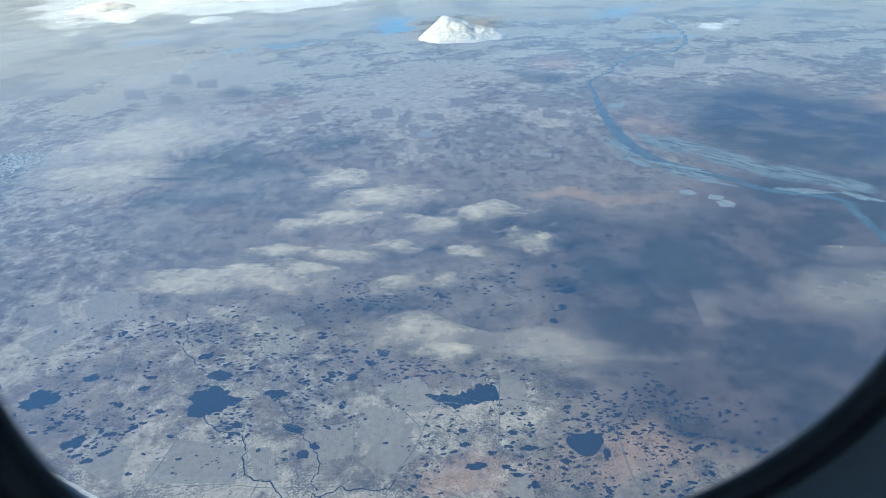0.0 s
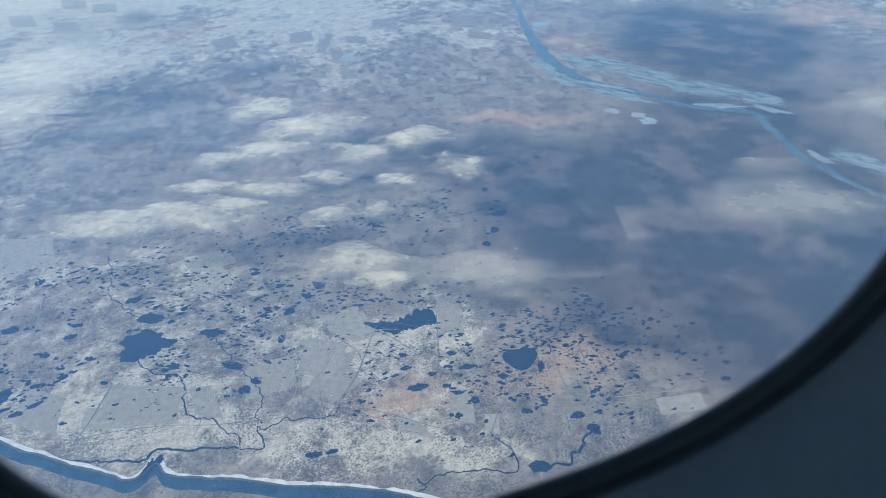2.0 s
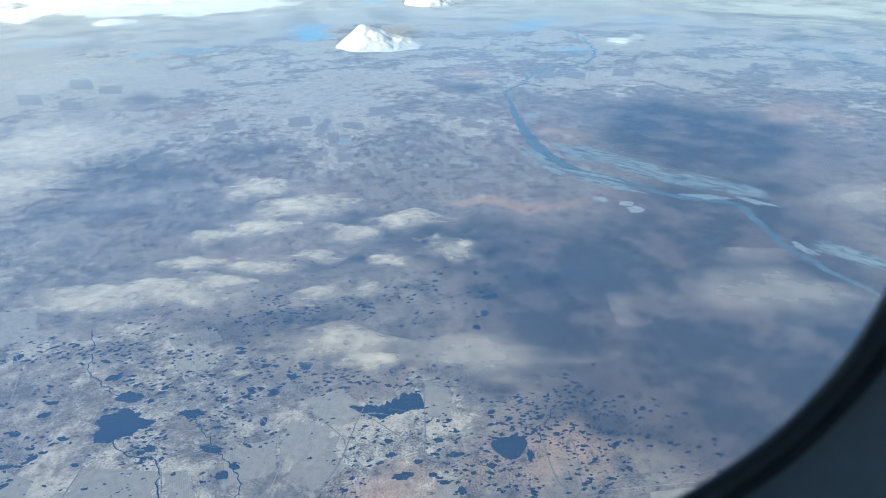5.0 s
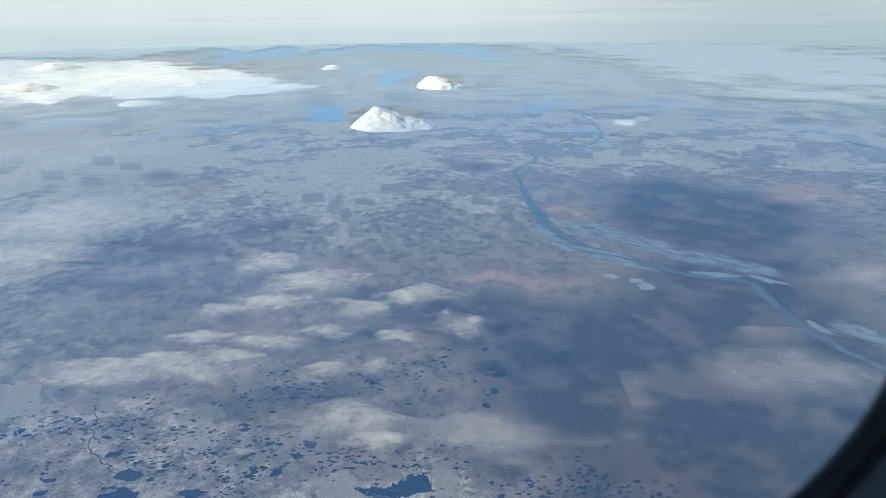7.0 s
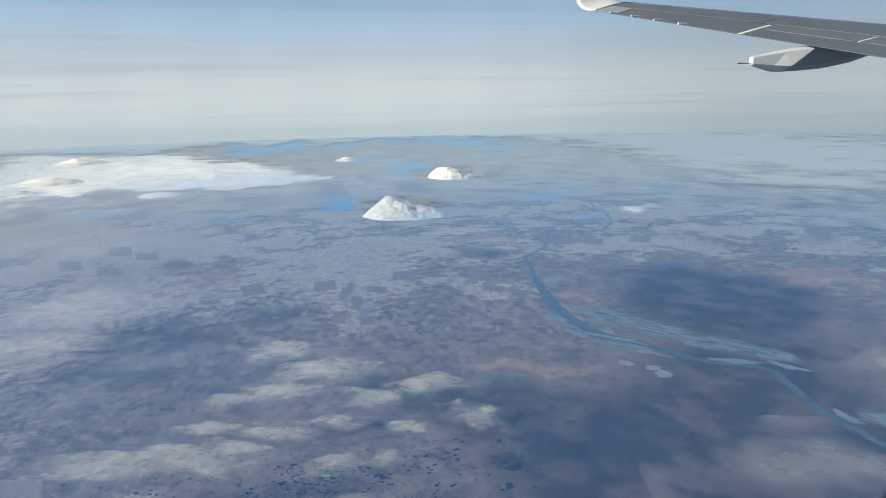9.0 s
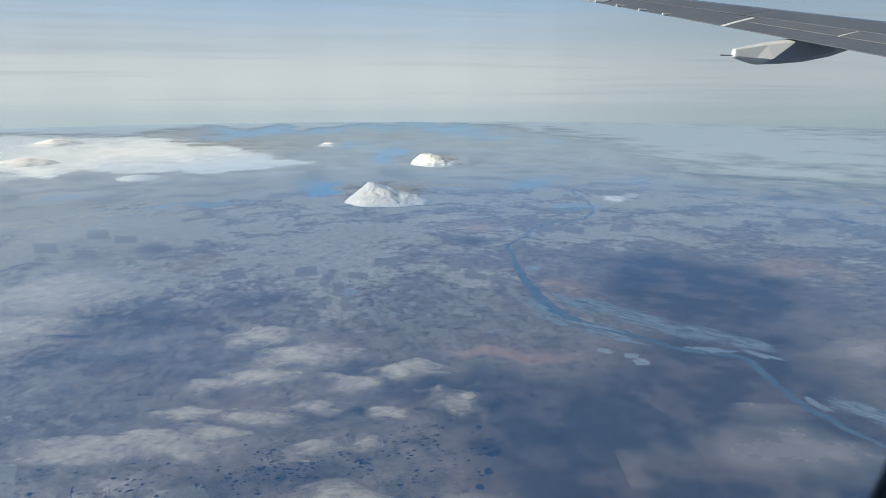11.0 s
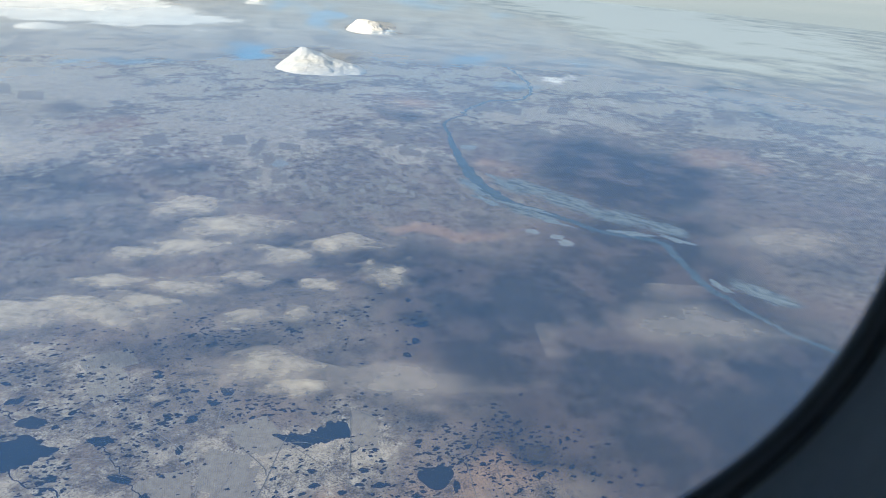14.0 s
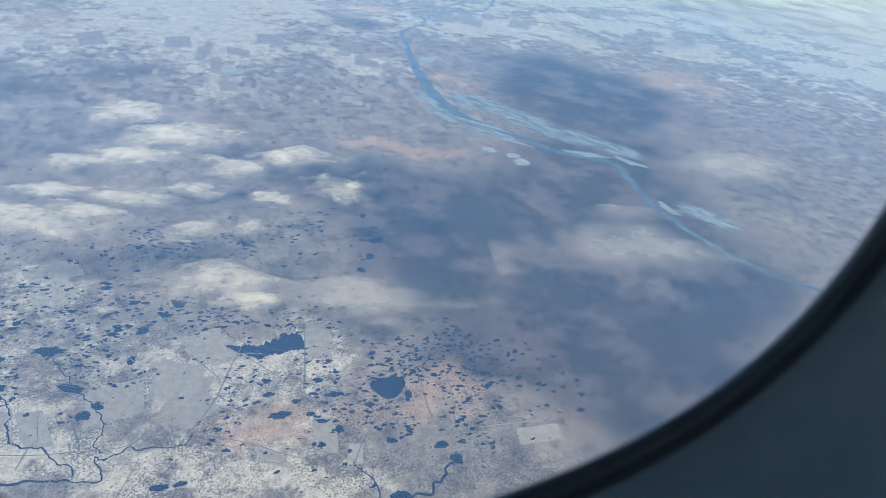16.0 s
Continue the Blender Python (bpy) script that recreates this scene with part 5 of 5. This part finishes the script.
def flap_fairing(y, back, front, depth):
    """Canoe under the trailing edge: a tail cone painted pale for sunlight, a body and a forward piece."""
    e = part("flap_fairing", bmesh.new(), M_FAIR, wing, "grey canoe-shaped flap track fairing")
    t0 = te(y)

    def run(name, rings, material, label):
        """Rings of (x, shear, half width, top, bottom): flat flanks with chamfered edges."""
        shape = [(-0.55, 0.5), (-1, 0.36), (-1, -0.3), (-0.6, -0.46), (0, -0.5), (0.6, -0.46), (1, -0.3), (1, 0.36), (0.55, 0.5), (0, 0.5)]
        n, v, f = len(shape), [], []
        for x, shear, w, top, bot in rings:
            rise = 0.12 * max(0, x)
            for a, c in shape:
                v.append((t0.x + x + shear * c, y + a * w, t0.z + rise + (top + bot) / 2 + c * (top - bot)))
        m = len(rings)
        for i in range(m - 1):
            f += [(i * n + q, (i + 1) * n + q, (i + 1) * n + (q + 1) % n, i * n + (q + 1) % n) for q in range(n)]
        f += [tuple(range(n)), tuple((m - 1) * n + q for q in reversed(range(n)))]
        return mesh_ob(name, v, f, material, e, label, False)
    k = depth / 0.5
    run("tail_cone", [(-back, 0.0, 0.05, -0.22, -0.37 * k), (-back + 0.03, 0.02, 0.062, -0.21, -0.39 * k), (-back * 0.5, 0.35, 0.15, -0.1, -0.46 * k), (-0.1, 0.7, 0.25, -0.03, -0.5 * k)], M_WHITE, "tail cone in paler paint for the sunlight on it")
    run("fairing_body", [(-0.085, 0.7, 0.25, -0.03, -0.5 * k), (0.3, 0.5, 0.25, -0.02, -0.52 * k), (0.7, 0.25, 0.25, 0.0, -0.53 * k), (1.1, 0.1, 0.24, 0.0, -0.5 * k), (1.5, 0.0, 0.18, 0.0, -0.43 * k), (1.8, 0.0, 0.16, 0.0, -0.36 * k)], M_FAIR, "")
    run("fairing_nose", [(1.82, 0.0, 0.15, 0.02, -0.36 * k), (2.2, 0.0, 0.14, 0.0, -0.38 * k), (2.7, 0.0, 0.11, 0.0, -0.33 * k), (front, 0.0, 0.04, 0.0, -0.2 * k)], M_FAIR, "")
    bm = bmesh.new()
    bmesh.ops.create_cone(bm, cap_ends=True, segments=6, radius1=0.012, radius2=0.006, depth=0.3)
    bmesh.ops.transform(bm, matrix=Matrix.Translation((t0.x - back - 0.12, y, t0.z - back * 0.24 - 0.1)) @ Matrix.Rotation(radians(90), 4, "Y"), verts=bm.verts)
    part("static_wick", bm, M_RUBBER, e, "thin dark static discharger")


flap_fairing(9.57, 0.95, 3.2, 0.48)
flap_fairing(5.4, 1.0, 3.4, 0.55)

# ---- cabin window and shell ----
WX, WZ, WA, WB, WN, WY = 0.0545, EYE + -0.0678, 0.1025, 0.0813, 2.363, 0.25
WT = 0.3             # half height above the widest line


def rim_loop(off, y, n=200):
    out = []
    for i in range(n):
        t = 2 * math.pi * i / n
        c, s = math.cos(t), math.sin(t)
        out.append((WX + (WA + off) * math.copysign(abs(c) ** (2 / WN), c), y, WZ + ((WT if s > 0 else WB) + off) * math.copysign(abs(s) ** (2 / WN), s)))
    return out


def loft(name, profile, material, parent, label="", n=200):
    v, f = [], []
    for off, y in profile:
        v += rim_loop(off, y, n)
    for k in range(len(profile) - 1):
        f += [(k * n + i, k * n + (i + 1) % n, (k + 1) * n + (i + 1) % n, (k + 1) * n + i) for i in range(n)]
    return mesh_ob(name, v, f, material, parent, label)


def bead(o0, o1, y, h):
    return [(o0 + (o1 - o0) * (0.5 - 0.5 * math.cos(math.pi * i / 8)), y - h * math.sin(math.pi * i / 8)) for i in range(9)]


window = tagged(new("window_1"), "oval aircraft cabin window with black rubber seals", "window", kind="structure")
loft("inner_seal", [(0.012, WY + 0.006), (0.0, WY + 0.0006)] + bead(0.0, 0.0042, WY, 0.0016), M_RUBBER, window, "black rubber inner seal")
loft("seal_band", [(0.0042, WY), (0.0048, WY - 0.0004), (0.0084, WY - 0.0012), (0.009, WY - 0.001)], M_RIM, window, "dark grey band between the seals")
loft("outer_seal", bead(0.009, 0.0138, WY - 0.001, 0.0022), M_RUBBER, window, "black rubber outer seal")
loft("window_reveal", [(0.0138, WY - 0.001), (0.0152, WY - 0.0022), (0.02, WY - 0.006), (0.028, WY - 0.0105), (0.0288, WY - 0.0118), (0.03, WY - 0.0124), (0.045, WY - 0.022), (0.06, WY - 0.036), (0.066, WY - 0.05), (0.068, WY - 0.06)], M_TRIM, window, "grey moulded plastic window reveal")
pane = mesh_ob("window_pane", rim_loop(0.004, 0.2525, 80), [tuple(range(80))], M_PANE, window, "clear slightly smeared acrylic pane", False)
pane.visible_shadow = False
# inner lining with the hole, and the outer skin
n = 200
v = rim_loop(0.068, 0.19, n)
corner = []
for i in range(n):
    t = 2 * math.pi * i / n
    c, s = math.cos(t), math.sin(t)
    k = 1 / max(abs(c) / 1.9, abs(s) / 1.15)
    corner.append((WX + c * k, 0.19, EYE - 0.05 + s * k))
v2 = [(x, 0.29, z) for x, _, z in rim_loop(0.13, 0.29, n)]
corner2 = [(x, 0.29, z) for x, _, z in corner]
q = [(i, (i + 1) % n, n + (i + 1) % n, n + i) for i in range(n)]
wall = mesh_ob("wall_cabin", v + corner + v2 + corner2, q + [tuple(2 * n + k for k in reversed(t)) for t in q] + [(n + i, n + (i + 1) % n, 3 * n + (i + 1) % n, 3 * n + i) for i in range(n)], M_TRIM, smooth=False)
tagged(wall, "grey plastic cabin side wall", "wall", kind="structure")
loft("outer_frame", [(0.13, 0.29), (0.012, WY + 0.006)], M_RUBBER, window, "black outer window frame")


def slab(name, x0, x1, y0, y1, z0, z1, material, label, category):
    bm = bmesh.new()
    bmesh.ops.create_cube(bm, size=1.0)
    for w in bm.verts:
        w.co = ((x0 + x1) / 2 + w.co.x * (x1 - x0), (y0 + y1) / 2 + w.co.y * (y1 - y0), (z0 + z1) / 2 + w.co.z * (z1 - z0))
    me = bpy.data.meshes.new(name)
    bm.to_mesh(me)
    bm.free()
    me.materials.append(material)
    return tagged(new(name, me), label, category, kind="structure")


# Unseen cabin shell, added to shade the lining; oversized far openings let light in
slab("floor", -1.86, 1.95, -3.0, 0.19, EYE - 1.25, EYE - 1.2, M_CARPET, "dark blue cabin carpet", "floor")
slab("ceiling", -1.86, 1.95, -3.0, 0.19, EYE + 1.1, EYE + 1.15, M_TRIM, "grey plastic cabin ceiling", "ceiling")
slab("wall_aft", -1.9, -1.86, -3.0, 0.19, EYE - 1.25, EYE + 1.15, M_TRIM, "grey cabin partition", "wall")
slab("wall_fore", 1.95, 1.99, -3.0, 0.19, EYE - 1.25, EYE + 1.15, M_TRIM, "grey cabin partition", "wall")
slab("wall_fuselage", 1.995, 20.0, 0.2, 0.28, EYE - 2.4, EYE + 1.15, M_FAIR, "grey painted fuselage side that carries the wing", "wall")
slab("wall_far_low", -1.9, 1.99, -3.05, -3.0, EYE - 1.25, EYE - 0.5, M_TRIM, "unseen grey cabin side wall below the light openings", "wall")
slab("wall_far_top", -1.9, 1.99, -3.05, -3.0, EYE + 0.7, EYE + 1.15, M_TRIM, "unseen grey cabin side wall above the light openings", "wall")
for i in range(8):
    x = -1.9 + i * 0.52
    slab("wall_far_pier", x, x + 0.25, -3.05, -3.0, EYE - 0.5, EYE + 0.7, M_TRIM, "unseen grey pier between oversized light openings", "wall")
